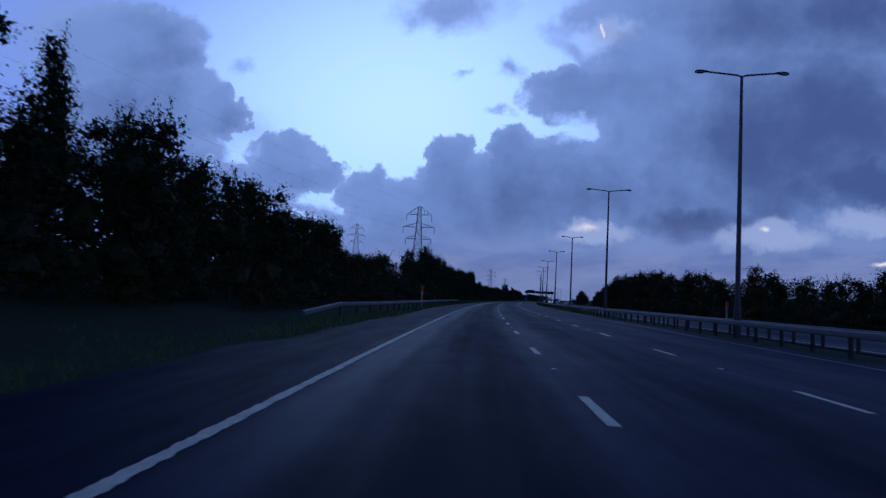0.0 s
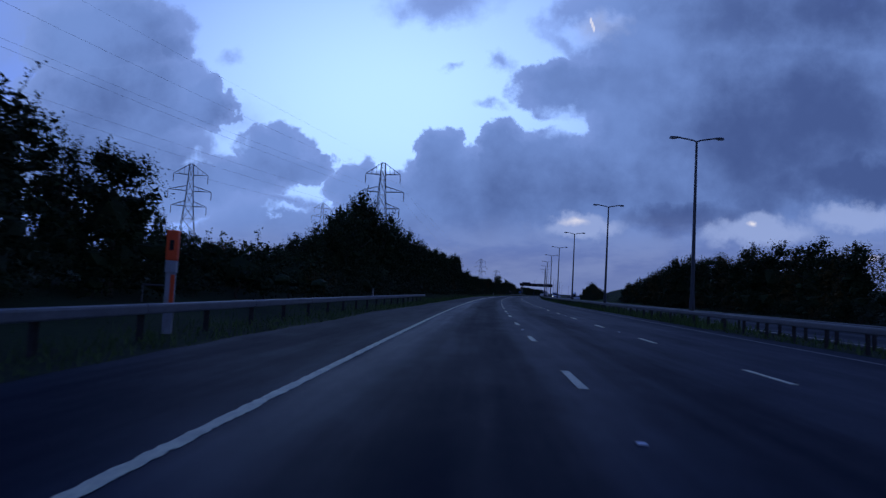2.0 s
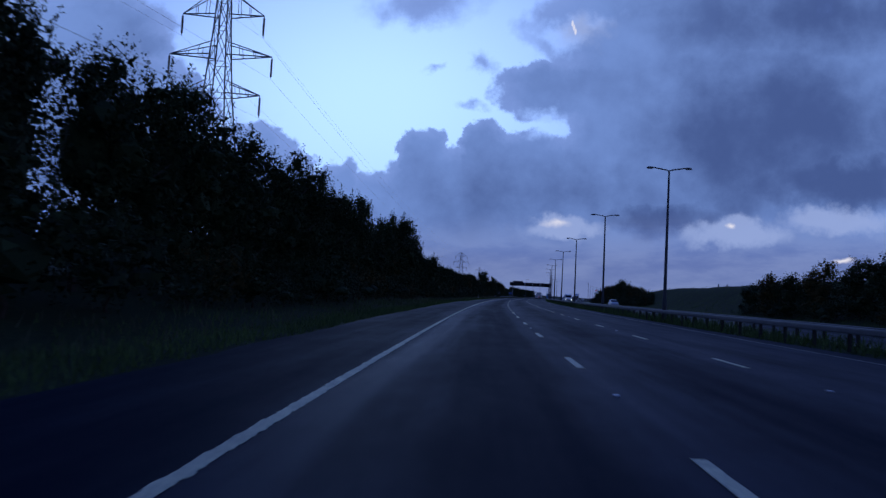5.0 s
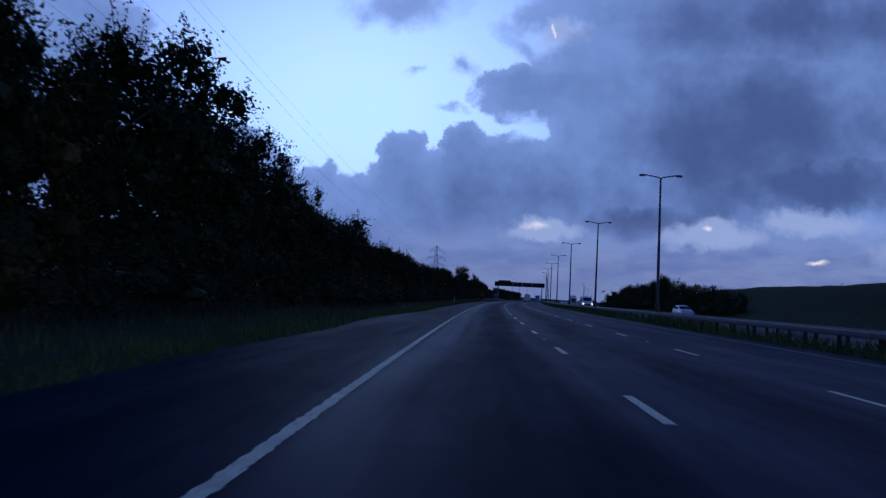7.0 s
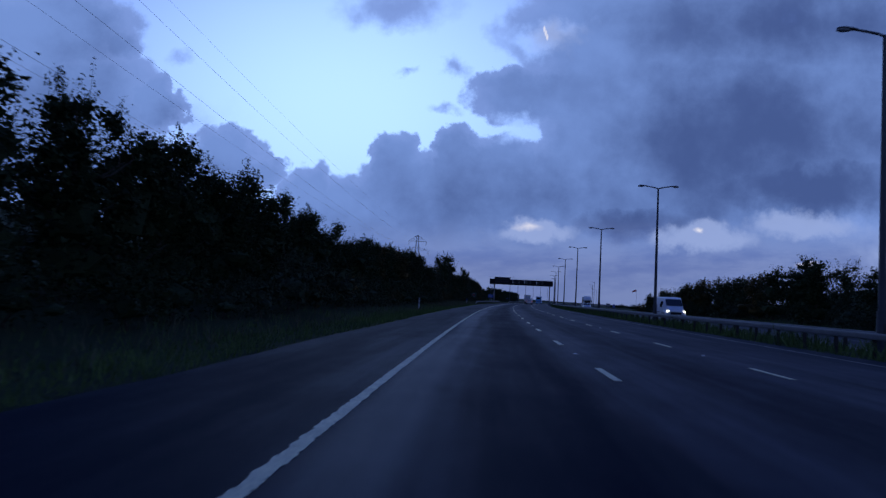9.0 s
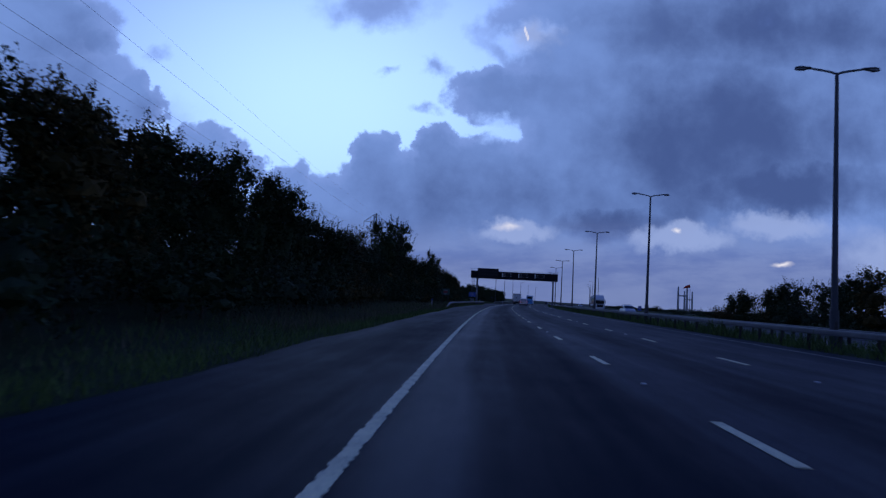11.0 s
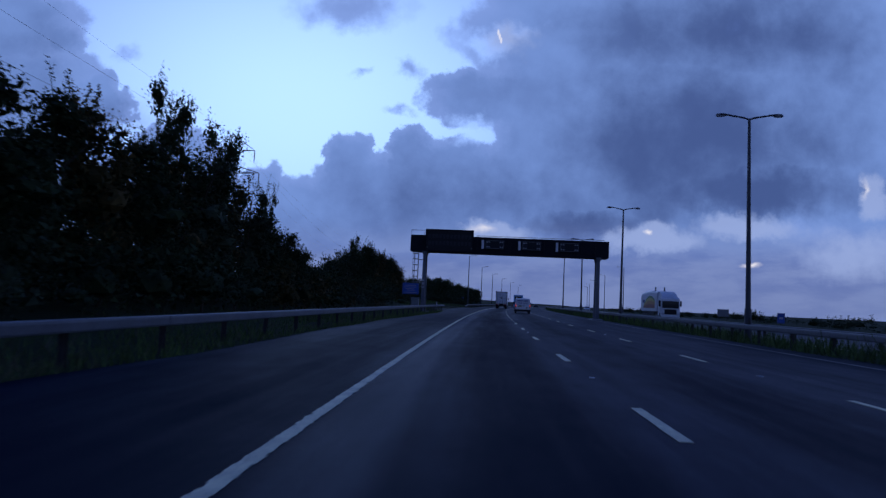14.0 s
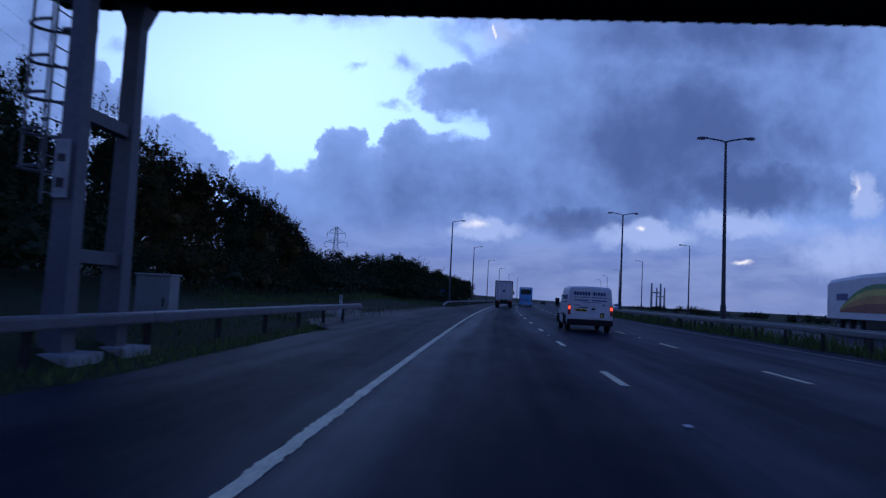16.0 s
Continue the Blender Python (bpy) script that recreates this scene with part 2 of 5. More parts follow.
def asphalt(name, base, worn, tracks, rough=(0.44, 0.64)):
    """Damp asphalt. The mesh carries metres across and along as its map; tracks are worn bands (middle, half width,
    wear), their paler colour also painting in sheen.
    """
    mat = bpy.data.materials.new(name)
    mat.use_nodes = True
    nt = mat.node_tree
    bsdf = nt.nodes["Principled BSDF"]
    uv = nt.nodes.new("ShaderNodeUVMap")
    uv.uv_map = "metres"
    sep = nt.nodes.new("ShaderNodeSeparateXYZ")
    nt.links.new(uv.outputs[0], sep.inputs[0])

    def op(kind, a, b=0.0, c=0.0):
        n = nt.nodes.new("ShaderNodeMath")
        n.operation = kind
        for i, x in enumerate((a, b, c)):
            if isinstance(x, bpy.types.NodeSocket):
                nt.links.new(x, n.inputs[i])
            else:
                n.inputs[i].default_value = x
        return n.outputs[0]

    def noise_at(stretch, scale, detail=5, rough_=0.55):
        k = nt.nodes.new("ShaderNodeVectorMath")
        k.operation = "MULTIPLY"
        k.inputs[1].default_value = stretch
        nt.links.new(uv.outputs[0], k.inputs[0])
        n = nt.nodes.new("ShaderNodeTexNoise")
        n.inputs["Scale"].default_value, n.inputs["Detail"].default_value, n.inputs["Roughness"].default_value = scale, detail, rough_
        nt.links.new(k.outputs[0], n.inputs["Vector"])
        return n.outputs["Fac"]

    across = op("ADD", sep.outputs[0], op("MULTIPLY", op("SUBTRACT", noise_at((0.3, 0.05, 0), 1.0, 3), 0.5), 0.9))
    wear = 0.0
    for middle, half, amount in tracks:
        d = op("ABSOLUTE", op("SUBTRACT", across, middle))
        n = nt.nodes.new("ShaderNodeMapRange")
        n.interpolation_type = "SMOOTHSTEP"
        for i, x in enumerate((half, half * 0.35, 0.0, amount)):
            n.inputs[i + 1].default_value = x
        nt.links.new(d, n.inputs[0])
        wear = op("ADD", wear, n.outputs[0])
    streaks = noise_at((1.0, 0.03, 0), 2.4, 5)
    patches = noise_at((0.7, 0.07, 0), 0.8, 6, 0.6)
    stones = noise_at((1, 1, 0), 90.0, 2)
    mottle = noise_at((0.55, 0.22, 0), 1.7, 6, 0.68)
    wear = op("ADD", wear, op("MULTIPLY", op("SUBTRACT", streaks, 0.5), 0.8))
    wear = op("ADD", wear, op("MULTIPLY", op("SUBTRACT", patches, 0.5), 1.2))
    wear = op("ADD", wear, op("MULTIPLY", op("SUBTRACT", mottle, 0.5), 0.9))
    tone = op("ADD", wear, op("MULTIPLY", op("SUBTRACT", stones, 0.5), 0.7))
    n = nt.nodes.new("ShaderNodeMix")
    n.data_type = "RGBA"
    n.inputs[6].default_value, n.inputs[7].default_value = (*base, 1), (*worn, 1)
    t = nt.nodes.new("ShaderNodeMath")
    t.operation, t.use_clamp = "ADD", True
    nt.links.new(tone, t.inputs[0])
    t.inputs[1].default_value = 0.22
    nt.links.new(t.outputs[0], n.inputs[0])
    nt.links.new(n.outputs[2], bsdf.inputs["Base Color"])
    r = nt.nodes.new("ShaderNodeMapRange")
    r.inputs[1].default_value, r.inputs[2].default_value, r.inputs[3].default_value, r.inputs[4].default_value = -0.6, 0.9, rough[1], rough[0]
    nt.links.new(wear, r.inputs[0])
    nt.links.new(r.outputs[0], bsdf.inputs["Roughness"])
    bsdf.inputs["Specular Tint"].default_value = (0.3, 0.5, 1.0, 1)
    sp = nt.nodes.new("ShaderNodeMapRange")
    sp.inputs[1].default_value, sp.inputs[2].default_value, sp.inputs[3].default_value, sp.inputs[4].default_value = -0.7, 0.8, 0.011, 0.062
    nt.links.new(wear, sp.inputs[0])
    nt.links.new(sp.outputs[0], bsdf.inputs["Specular IOR Level"])
    b = nt.nodes.new("ShaderNodeBump")
    b.inputs["Strength"].default_value, b.inputs["Distance"].default_value = 0.35, 0.008
    nt.links.new(stones, b.inputs["Height"])
    nt.links.new(b.outputs[0], bsdf.inputs["Normal"])
    return mat


# the band at 0.5 is wheel wear plus sky sheen put into the colour
ASPHALT = asphalt("damp_asphalt", (0.003, 0.0085, 0.0215), (0.0085, 0.021, 0.05), [(0.5, 0.55, 0.5), (2.3, 1.1, -0.38), (3.9, 0.9, 0.2), (5.6, 0.8, -0.2), (7.6, 1.0, 0.2), (9.6, 1.5, 0.1), (-1.6, 1.6, -0.25)])
ASPHALT_FAR = asphalt("damp_asphalt_opposite", (0.008, 0.014, 0.022), (0.022, 0.034, 0.05), [(17.5, 1.0, 0.3), (21.5, 1.2, 0.3), (25.0, 1.2, 0.3)])
PAINT = material("worn_white_road_paint", (0.95, 0.86, 0.5), 0.6, grain=26, stain=2.2, bump=0.3, second=(0.4, 0.36, 0.23))
PAINT_DIRTY = material("dirty_white_road_paint", (0.36, 0.33, 0.26), 0.7, grain=22, stain=1.2, bump=0.3, second=(0.12, 0.115, 0.1))
SOIL = material("verge_earth_and_grass", (0.04, 0.058, 0.02), 0.95, vary=0.5, grain=6, stain=0.25, bump=0.6, bump_scale=8, spec=0.1, second=(0.015, 0.02, 0.01))
GRASS = material("grass_blades", (0.15, 0.22, 0.056), 0.7, vary=0.5, grain=3, stain=0.15, spec=0.1, per_piece=0.6, second=(0.055, 0.082, 0.028))
DRY_GRASS = material("dry_grass_blades", (0.17, 0.15, 0.085), 0.7, vary=0.4, grain=3, stain=0.2, spec=0.2, per_piece=0.5, second=(0.06, 0.06, 0.03))
LEAF = material("dark_green_leaves", (0.045, 0.062, 0.024), 0.75, vary=0.5, grain=2, stain=0.3, spec=0.08, per_piece=0.7, second=(0.016, 0.025, 0.01))
LEAF_AUTUMN = material("turning_leaves", (0.11, 0.072, 0.022), 0.75, vary=0.5, grain=2, stain=0.3, spec=0.08, per_piece=0.7, second=(0.022, 0.028, 0.01))
LEAF_GREY = material("grey_green_willow_leaves", (0.066, 0.082, 0.042), 0.75, vary=0.4, grain=2, stain=0.3, spec=0.08, per_piece=0.7, second=(0.022, 0.03, 0.015))
BARK = material("bark", (0.07, 0.055, 0.04), 0.9, vary=0.4, grain=14, stain=2, bump=0.8, bump_scale=25, spec=0.2)
GALVANISED = material("weathered_galvanised_steel", (0.115, 0.12, 0.125), 0.6, 0.3, vary=0.25, grain=18, stain=1.5, bump=0.1)
BOX_RAIL = material("dull_box_rail_steel", (0.105, 0.11, 0.115), 0.55, 0.0, vary=0.3, grain=14, stain=1.5, bump=0.1)
RUSTY = material("dull_rusty_steel", (0.06, 0.052, 0.048), 0.8, 0.2, vary=0.4, grain=12, stain=2, bump=0.2)
COLUMN = material("painted_lamp_column", (0.055, 0.058, 0.064), 0.6, 0.0, vary=0.2, grain=10, stain=1)
LANTERN = material("lantern_housing", (0.08, 0.083, 0.088), 0.5, 0.0, vary=0.2)
LENS_GLASS = material("lantern_bowl", (0.3, 0.31, 0.32), 0.2, vary=0.1)
GANTRY_SKIN = material("dark_gantry_cladding", (0.011, 0.012, 0.016), 0.7, 0.0, vary=0.3, grain=4, stain=0.6, bump=0.15, spec=0.12)
GANTRY_LEG = material("grey_painted_gantry_steel", (0.115, 0.12, 0.13), 0.65, 0.0, vary=0.25, grain=10, stain=0.9, bump=0.15)
BLACK = material("matt_black", (0.012, 0.012, 0.013), 0.65, vary=0.3, spec=0.25)
RUBBER = material("tyre_rubber", (0.018, 0.018, 0.018), 0.85, vary=0.3)
GLASS_DARK = material("dark_vehicle_glass", (0.012, 0.014, 0.016), 0.08, vary=0.1, spec=0.6)
WHITE_VAN = material("dirty_white_van_paint", (0.66, 0.66, 0.65), 0.35, vary=0.12, grain=8, stain=1.3)
WHITE_LORRY = material("white_lorry_panels", (0.6, 0.6, 0.59), 0.5, vary=0.15, grain=5, stain=0.9)
BLUE_COACH = material("sky_blue_coach_paint", (0.09, 0.34, 0.62), 0.35, vary=0.12, grain=5, stain=0.8)
LETTER_BLUE = material("dark_blue_lettering", (0.03, 0.05, 0.16), 0.5, vary=0.2)
PLATE_YELLOW = material("yellow_plate", (0.65, 0.48, 0.05), 0.45, vary=0.1)
TAIL_LIT = material("lit_red_tail_lamp", (0.5, 0.01, 0.01), 0.25, vary=0.05, emit=(1.0, 0.09, 0.05, 1.2))
TAIL_RED = material("red_lamp_plastic", (0.35, 0.012, 0.012), 0.25, vary=0.1)
HEADLIGHT = material("lit_headlamp", (0.8, 0.8, 0.8), 0.2, vary=0.05, emit=(1.0, 0.95, 0.75, 2.2))
LAMP_CLEAR = material("unlit_headlamp", (0.45, 0.46, 0.48), 0.15, vary=0.1)
ORANGE = material("orange_post_sheeting", (0.9, 0.085, 0.012), 0.5, vary=0.15, grain=8)
SIGN_WHITE = material("white_sign_sheeting", (0.6, 0.6, 0.6), 0.5, vary=0.15)
SIGN_PALE = material("dirty_pale_plate", (0.33, 0.33, 0.33), 0.6, vary=0.3, grain=6, stain=2)
ART_GREEN = material("green_print", (0.10, 0.24, 0.07), 0.5, vary=0.3, grain=3, stain=0.8)
ART_YELLOW = material("yellow_print", (0.5, 0.40, 0.08), 0.5, vary=0.25, grain=3, stain=0.8)
ART_ORANGE = material("orange_print", (0.42, 0.20, 0.05), 0.5, vary=0.3, grain=3, stain=0.8)
ART_RED = material("russet_print", (0.26, 0.07, 0.035), 0.5, vary=0.3, grain=3, stain=0.8)
SIGN_DULL = material("dull_pale_frame", (0.1, 0.1, 0.105), 0.6, vary=0.3, grain=6, stain=2)
DISPLAY = material("unlit_display", (0.02, 0.021, 0.025), 0.6, vary=0.5, grain=9, stain=2, spec=0.25)
SIGN_BLUE = material("blue_sign_sheeting", (0.012, 0.065, 0.30), 0.5, vary=0.15)
SIGN_GREEN = material("green_sign_sheeting", (0.014, 0.06, 0.045), 0.5, vary=0.2)
SIGN_RED = material("red_sign_patch", (0.2, 0.025, 0.03), 0.5, vary=0.15)
SIGN_BACK = material("grey_sign_back", (0.16, 0.17, 0.18), 0.6, 0.3, vary=0.15)
CABINET = material("grey_green_cabinet", (0.22, 0.24, 0.24), 0.55, 0.1, vary=0.2)
SILVER_CAR = material("silver_car_paint", (0.42, 0.43, 0.45), 0.3, 0.4, vary=0.08)
DARK_CAR = material("dark_car_paint", (0.03, 0.032, 0.04), 0.3, 0.2, vary=0.1)
PYLON = material("pylon_steel", (0.20, 0.21, 0.22), 0.6, 0.5, vary=0.2)
WIRE = material("power_cable", (0.10, 0.105, 0.11), 0.5, 0.6, vary=0.1)
PORCELAIN = material("insulator_glass", (0.10, 0.09, 0.085), 0.3, vary=0.2)
CONCRETE = material("concrete", (0.30, 0.30, 0.29), 0.85, vary=0.25, grain=15, stain=1.2, bump=0.3)
SOCK = material("red_windsock_cloth", (0.55, 0.05, 0.03), 0.8, vary=0.15)


# ---- mesh helpers
def part(name, bm, mat, parent=None, label="", smooth=False):
    me = bpy.data.meshes.new(name)
    bm.to_mesh(me)
    bm.free()
    me.materials.append(mat)
    if smooth:
        me.shade_smooth()
    ob = new(name, me)
    if parent is not None:
        ob.parent = parent
    if label:
        ob["label"] = label
    return ob


def raw(name, verts, faces, mat, parent=None, label="", smooth=False):
    me = bpy.data.meshes.new(name)
    me.from_pydata(verts, [], faces)
    me.materials.append(mat)
    if smooth:
        me.shade_smooth()
    me.update()
    ob = new(name, me)
    if parent is not None:
        ob.parent = parent
    if label:
        ob["label"] = label
    return ob


def thing(name, label, category, group="", m=None, kind=""):
    ob = tagged(new(name), label, category, group, kind)
    if m is not None:
        ob.matrix_basis = m
    return ob


def box(bm, x, y, z, bevel=0.0):
    """A box from its ranges in x, y and z."""
    made = bmesh.ops.create_cube(bm, size=1.0)["verts"]
    size = [b - a for a, b in (x, y, z)]
    mid = [(a + b) / 2 for a, b in (x, y, z)]
    for v in made:
        v.co = Vector([c * s + m for c, s, m in zip(v.co, size, mid)])
    if bevel:
        edges = list({e for v in made for e in v.link_edges})
        bmesh.ops.bevel(bm, geom=edges, offset=bevel, segments=2, affect="EDGES", profile=0.6)
    return bm


def boxed(*rows, bevel=0.0):
    bm = bmesh.new()
    for x, y, z in rows:
        box(bm, x, y, z, bevel)
    return bm


def tube(bm, a, b, r1, r2=None, sides=10):
    """A tapered bar between two points."""
    a, b = Vector(a), Vector(b)
    d = b - a
    m = Matrix.Translation((a + b) / 2) @ d.to_track_quat("Z", "Y").to_matrix().to_4x4()
    bmesh.ops.create_cone(bm, cap_ends=True, segments=sides, radius1=r1, radius2=r1 if r2 is None else r2, depth=d.length, matrix=m)
    return bm


def loft(sections, closed=True):
    """A skin over rings of points, with flat ends."""
    bm = bmesh.new()
    rings = [[bm.verts.new(p) for p in ring] for ring in sections]
    n = len(rings[0])
    for a, b in zip(rings, rings[1:]):
        for i in range(n if closed else n - 1):
            j = (i + 1) % n
            bm.faces.new((a[i], a[j], b[j], b[i]))
    if closed:
        bm.faces.new(rings[0][::-1])
        bm.faces.new(rings[-1])
    bmesh.ops.recalc_face_normals(bm, faces=bm.faces)
    return bm


def wheel_on(parent, x, y, r, width, side, name="wheel"):
    bm = bmesh.new()
    bmesh.ops.create_cone(bm, cap_ends=True, segments=24, radius1=r, radius2=r, depth=width, matrix=Matrix.Translation((x, y, r)) @ pose(0, 0, 0, 0, 90, 0))
    edges = [e for e in bm.edges if len(e.link_faces) == 2 and e.calc_face_angle() > 1]
    bmesh.ops.bevel(bm, geom=edges, offset=min(0.05, width * 0.2), segments=2, affect="EDGES")
    w = part(name, bm, RUBBER, parent)
    bm = bmesh.new()
    bmesh.ops.create_cone(bm, cap_ends=True, segments=16, radius1=r * 0.6, radius2=r * 0.45, depth=0.05, matrix=Matrix.Translation((x + side * width * 0.5, y, r)) @ pose(0, 0, 0, 0, 90 * side, 0))
    part("rim", bm, GALVANISED, w, "dull metal wheel rim")
    return w


# ---- ground and road
def ramp01(x, a, b):
    t = min(1.0, max(0.0, (x - a) / (b - a)))
    return t * t * (3 - 2 * t)


def ground_height(s, o):
    """The lie of the land: a low bank on the tree side, a grassy hill beyond the other carriageway."""
    z = -0.05
    z += 0.35 * ramp01(-o, 4.5, 8) + 1.0 * ramp01(-o, 7, 14) + 1.6 * ramp01(-o, 14, 40)
    z += 4.0 * ramp01(o, 33, 44) * ramp01(s, 120, 190) * (1 - ramp01(s, 330, 420))
    z += 1.0 * ramp01(o, 30, 36) * (1 - ramp01(s, 330, 420))
    z += 14.0 * ramp01(-o, 55, 92) * (1 - ramp01(-o, 105, 145)) * ramp01(s, 220, 330) * (1 - ramp01(s, 385, 440))
    z -= 4.0 * ramp01(o, 60, 200) * ramp01(s, 300, 450)
    if o < -5 or o > 30:
        z += 0.35 * noise.noise((s * 0.06, o * 0.06, 1.7)) + 0.12 * noise.noise((s * 0.4, o * 0.4, 4.0))
    if 13 < o < 15.6:
        z += 0.05 + 0.04 * noise.noise((s * 0.5, o, 2.0))
    return z


def ground():
    ss = [-1500, -800, -400, -200, -100, -60] + list(range(-40, 640, 4)) + list(range(640, 900, 20)) + [950, 1050, 1200, 1400, 1700, 2100, 2600, 3400, 4400]
    oo = [-4400, -2500, -1200, -600, -300, -150, -80, -50, -35, -26, -20, -16, -13, -11, -9.5, -8, -7, -6, -5.2, -4.5, -3.8, -3, 0, 4, 8, 12.4, 13, 13.6, 14.3, 15, 15.6, 16, 20, 25, 29, 30, 31, 33, 35, 37, 39, 41, 44, 50, 60, 80, 120, 200, 400, 800, 1400, 2200]
    verts = [tuple(road(s, o, ground_height(s, o))) for s in ss for o in oo]
    n = len(oo)
    faces = [(i * n + j, i * n + j + 1, (i + 1) * n + j + 1, (i + 1) * n + j) for i in range(len(ss) - 1) for j in range(n - 1)]
    return tagged(raw("ground", verts, faces, SOIL, smooth=True), "dark grassy ground beside the motorway", "ground", kind="structure")


def strip(name, mat, s0, s1, step, left, right, columns, z=0.0, label="", lift=None):
    """A paved sheet between two edges that are functions of s, with metres as its map."""
    rows = []
    s = s0
    while s < s1 + step / 2:
        a, b = left(s), right(s)
        rows.append([(s, a + (b - a) * k / columns) for k in range(columns + 1)])
        s += step
    n = columns + 1
    flat = [q for row in rows for q in row]
    verts = [tuple(road(s, o, z + (lift(s, o) if lift else 0))) for s, o in flat]
    faces = [(i * n + j, i * n + j + 1, (i + 1) * n + j + 1, (i + 1) * n + j) for i in range(len(rows) - 1) for j in range(n - 1)]
    ob = raw(name, verts, faces, mat)
    uv = ob.data.uv_layers.new(name="metres")
    for loop in ob.data.loops:
        s, o = flat[loop.vertex_index]
        uv.data[loop.index].uv = (o, s)
    return tagged(ob, label, name.split("_")[0], kind="structure")


TURF_S = (0, 11, 14.5, 17, 40, 60, 98, 108, 125, 180, 228, 240, 256, 340, 395, 408, 425, 450, 466, 476, 500)
TURF_O = (-2.7, -2.5, -3.0, -2.55, -2.5, -2.8, -3.2, -2.8, -2.5, -2.9, -3.2, -3.4, -2.8, -3.1, -3.5, -4.0, -4.1, -4.0, -3.9, -3.5, -3.7)


def shoulder_edge(s):
    """The ragged turf edge of the hard shoulder."""
    base = float(np.interp(s, TURF_S, TURF_O))
    return base + 0.28 * noise.noise((s * 0.13, 0.5, 0)) + 0.12 * noise.noise((s * 0.7, 3.5, 0)) + 0.05 * noise.noise((s * 2.3, 8.5, 0))


ground()
strip("road", ASPHALT, -60, 1480, 1.5, shoulder_edge, lambda s: 13.05 + 0.06 * noise.noise((s * 0.3, 9, 0)), 8, 0.0, "damp dark asphalt motorway carriageway with hard shoulder")
strip("road_opposite", ASPHALT_FAR, -60, 1480, 6, lambda s: 15.55, lambda s: 30.2, 4, 0.004, "damp asphalt opposite carriageway")


def layby_out(s):
    return -3.0 - 6.0 * ramp01(s, 493, 503) * (1 - ramp01(s, 540, 560))


strip("pavement_layby", ASPHALT_FAR, 493, 560, 1.5, layby_out, lambda s: shoulder_edge(s) + 0.3, 6, 0.012, "dull asphalt maintenance layby beside the shoulder", lift=lambda s, o: 0.05 * ramp01(-o, 3.2, 5) + 0.35 * ramp01(-o, 6, 9))


# ---- road markings
DASH_AT, DASH_LONG, DASH_STEP = 7.2, 2.1, 9.0
LINE_A, LINE_B, EDGE_RIGHT = 3.70, 7.42, 11.9


def ragged_line(name, s0, s1, o, width, label, step=0.5, wear=0.02, ribs=0, paint=None):
    verts, faces = [], []
    s, k = s0, 0
    while s <= s1:
        for side in (-1, 1):
            verts.append(tuple(road(s, o + side * width / 2 + wear * (0.35 * noise.noise((s * 2.3, side * 5.0, o)) + 0.4 * noise.noise((s * 6.0, side * 9.0, o)) + random.uniform(-0.6, 0.6)), 0.006)))
        if k:
            faces.append((2 * k - 2, 2 * k - 1, 2 * k + 1, 2 * k))
        k += 1
        s += step
    if ribs:
        s = s0
        while s < ribs:
            a, b, k = o - width / 2 + 0.012, o + width / 2 - 0.012, len(verts)
            for ds, z in ((0.0, 0.006), (0.012, 0.0105), (0.045, 0.0105), (0.057, 0.006)):
                verts += [tuple(road(s + ds, a + random.uniform(-0.012, 0.01), z)), tuple(road(s + ds, b + random.uniform(-0.01, 0.012), z))]
            faces += [(k + i, k + i + 1, k + i + 3, k + i + 2) for i in (0, 2, 4)]
            s += 0.5
    return tagged(raw(name, verts, faces, paint or PAINT), label, "road marking", kind="structure")


ragged_line("marking_edge_left", -30, 900, 0.0, 0.14, "worn solid white edge line", 0.06, 0.03, 520)
ragged_line("marking_edge_right", -30, 900, EDGE_RIGHT, 0.12, "thin worn dirty white edge line", 0.25, 0.03, paint=PAINT_DIRTY)
ragged_line("marking_edge_opposite", -30, 900, 16.3, 0.15, "white edge line of the opposite carriageway", 2.0)


def dash_mesh(width):
    bm = bmesh.new()
    top, n = 0.008, 8
    left = [bm.verts.new((-width / 2 + random.uniform(-0.006, 0.006), DASH_LONG * k / n, top)) for k in range(n + 1)]
    right = [bm.verts.new((width / 2 + random.uniform(-0.006, 0.006), DASH_LONG * k / n, top)) for k in range(n + 1)]
    for k in range(n):
        bm.faces.new((left[k], right[k], right[k + 1], left[k + 1]))
    rim = [*left, *right[::-1]]
    low = [bm.verts.new((v.co.x, v.co.y, 0.0005)) for v in rim]
    for i in range(len(rim)):
        j = (i + 1) % len(rim)
        bm.faces.new((rim[i], low[i], low[j], rim[j]))
    me = bpy.data.meshes.new("lane_dash")
    bmesh.ops.recalc_face_normals(bm, faces=bm.faces)
    bm.to_mesh(me)
    bm.free()
    me.materials.append(PAINT)
    return me


dash_a, dash_b = dash_mesh(0.14), dash_mesh(0.12)
lane_marks = thing("marking_lanes", "rows of broken white lane lines on asphalt", "road marking", kind="structure")
for k in range(-2, 85):
    for me, o, shift in ((dash_a, LINE_A, 0.0), (dash_b, LINE_B, 2.05)):
        ob = new("lane_dash", me)
        ob.parent = lane_marks
        ob.matrix_basis = on_road(DASH_AT + DASH_STEP * k + shift, o)


def stud_mesh():
    bm = boxed(((-0.045, 0.045), (-0.05, 0.05), (0.0, 0.016)), bevel=0.006)
    me = bpy.data.meshes.new("road_stud")
    bm.to_mesh(me)
    bm.free()
    me.materials.append(SIGN_WHITE)
    return me


stud = stud_mesh()
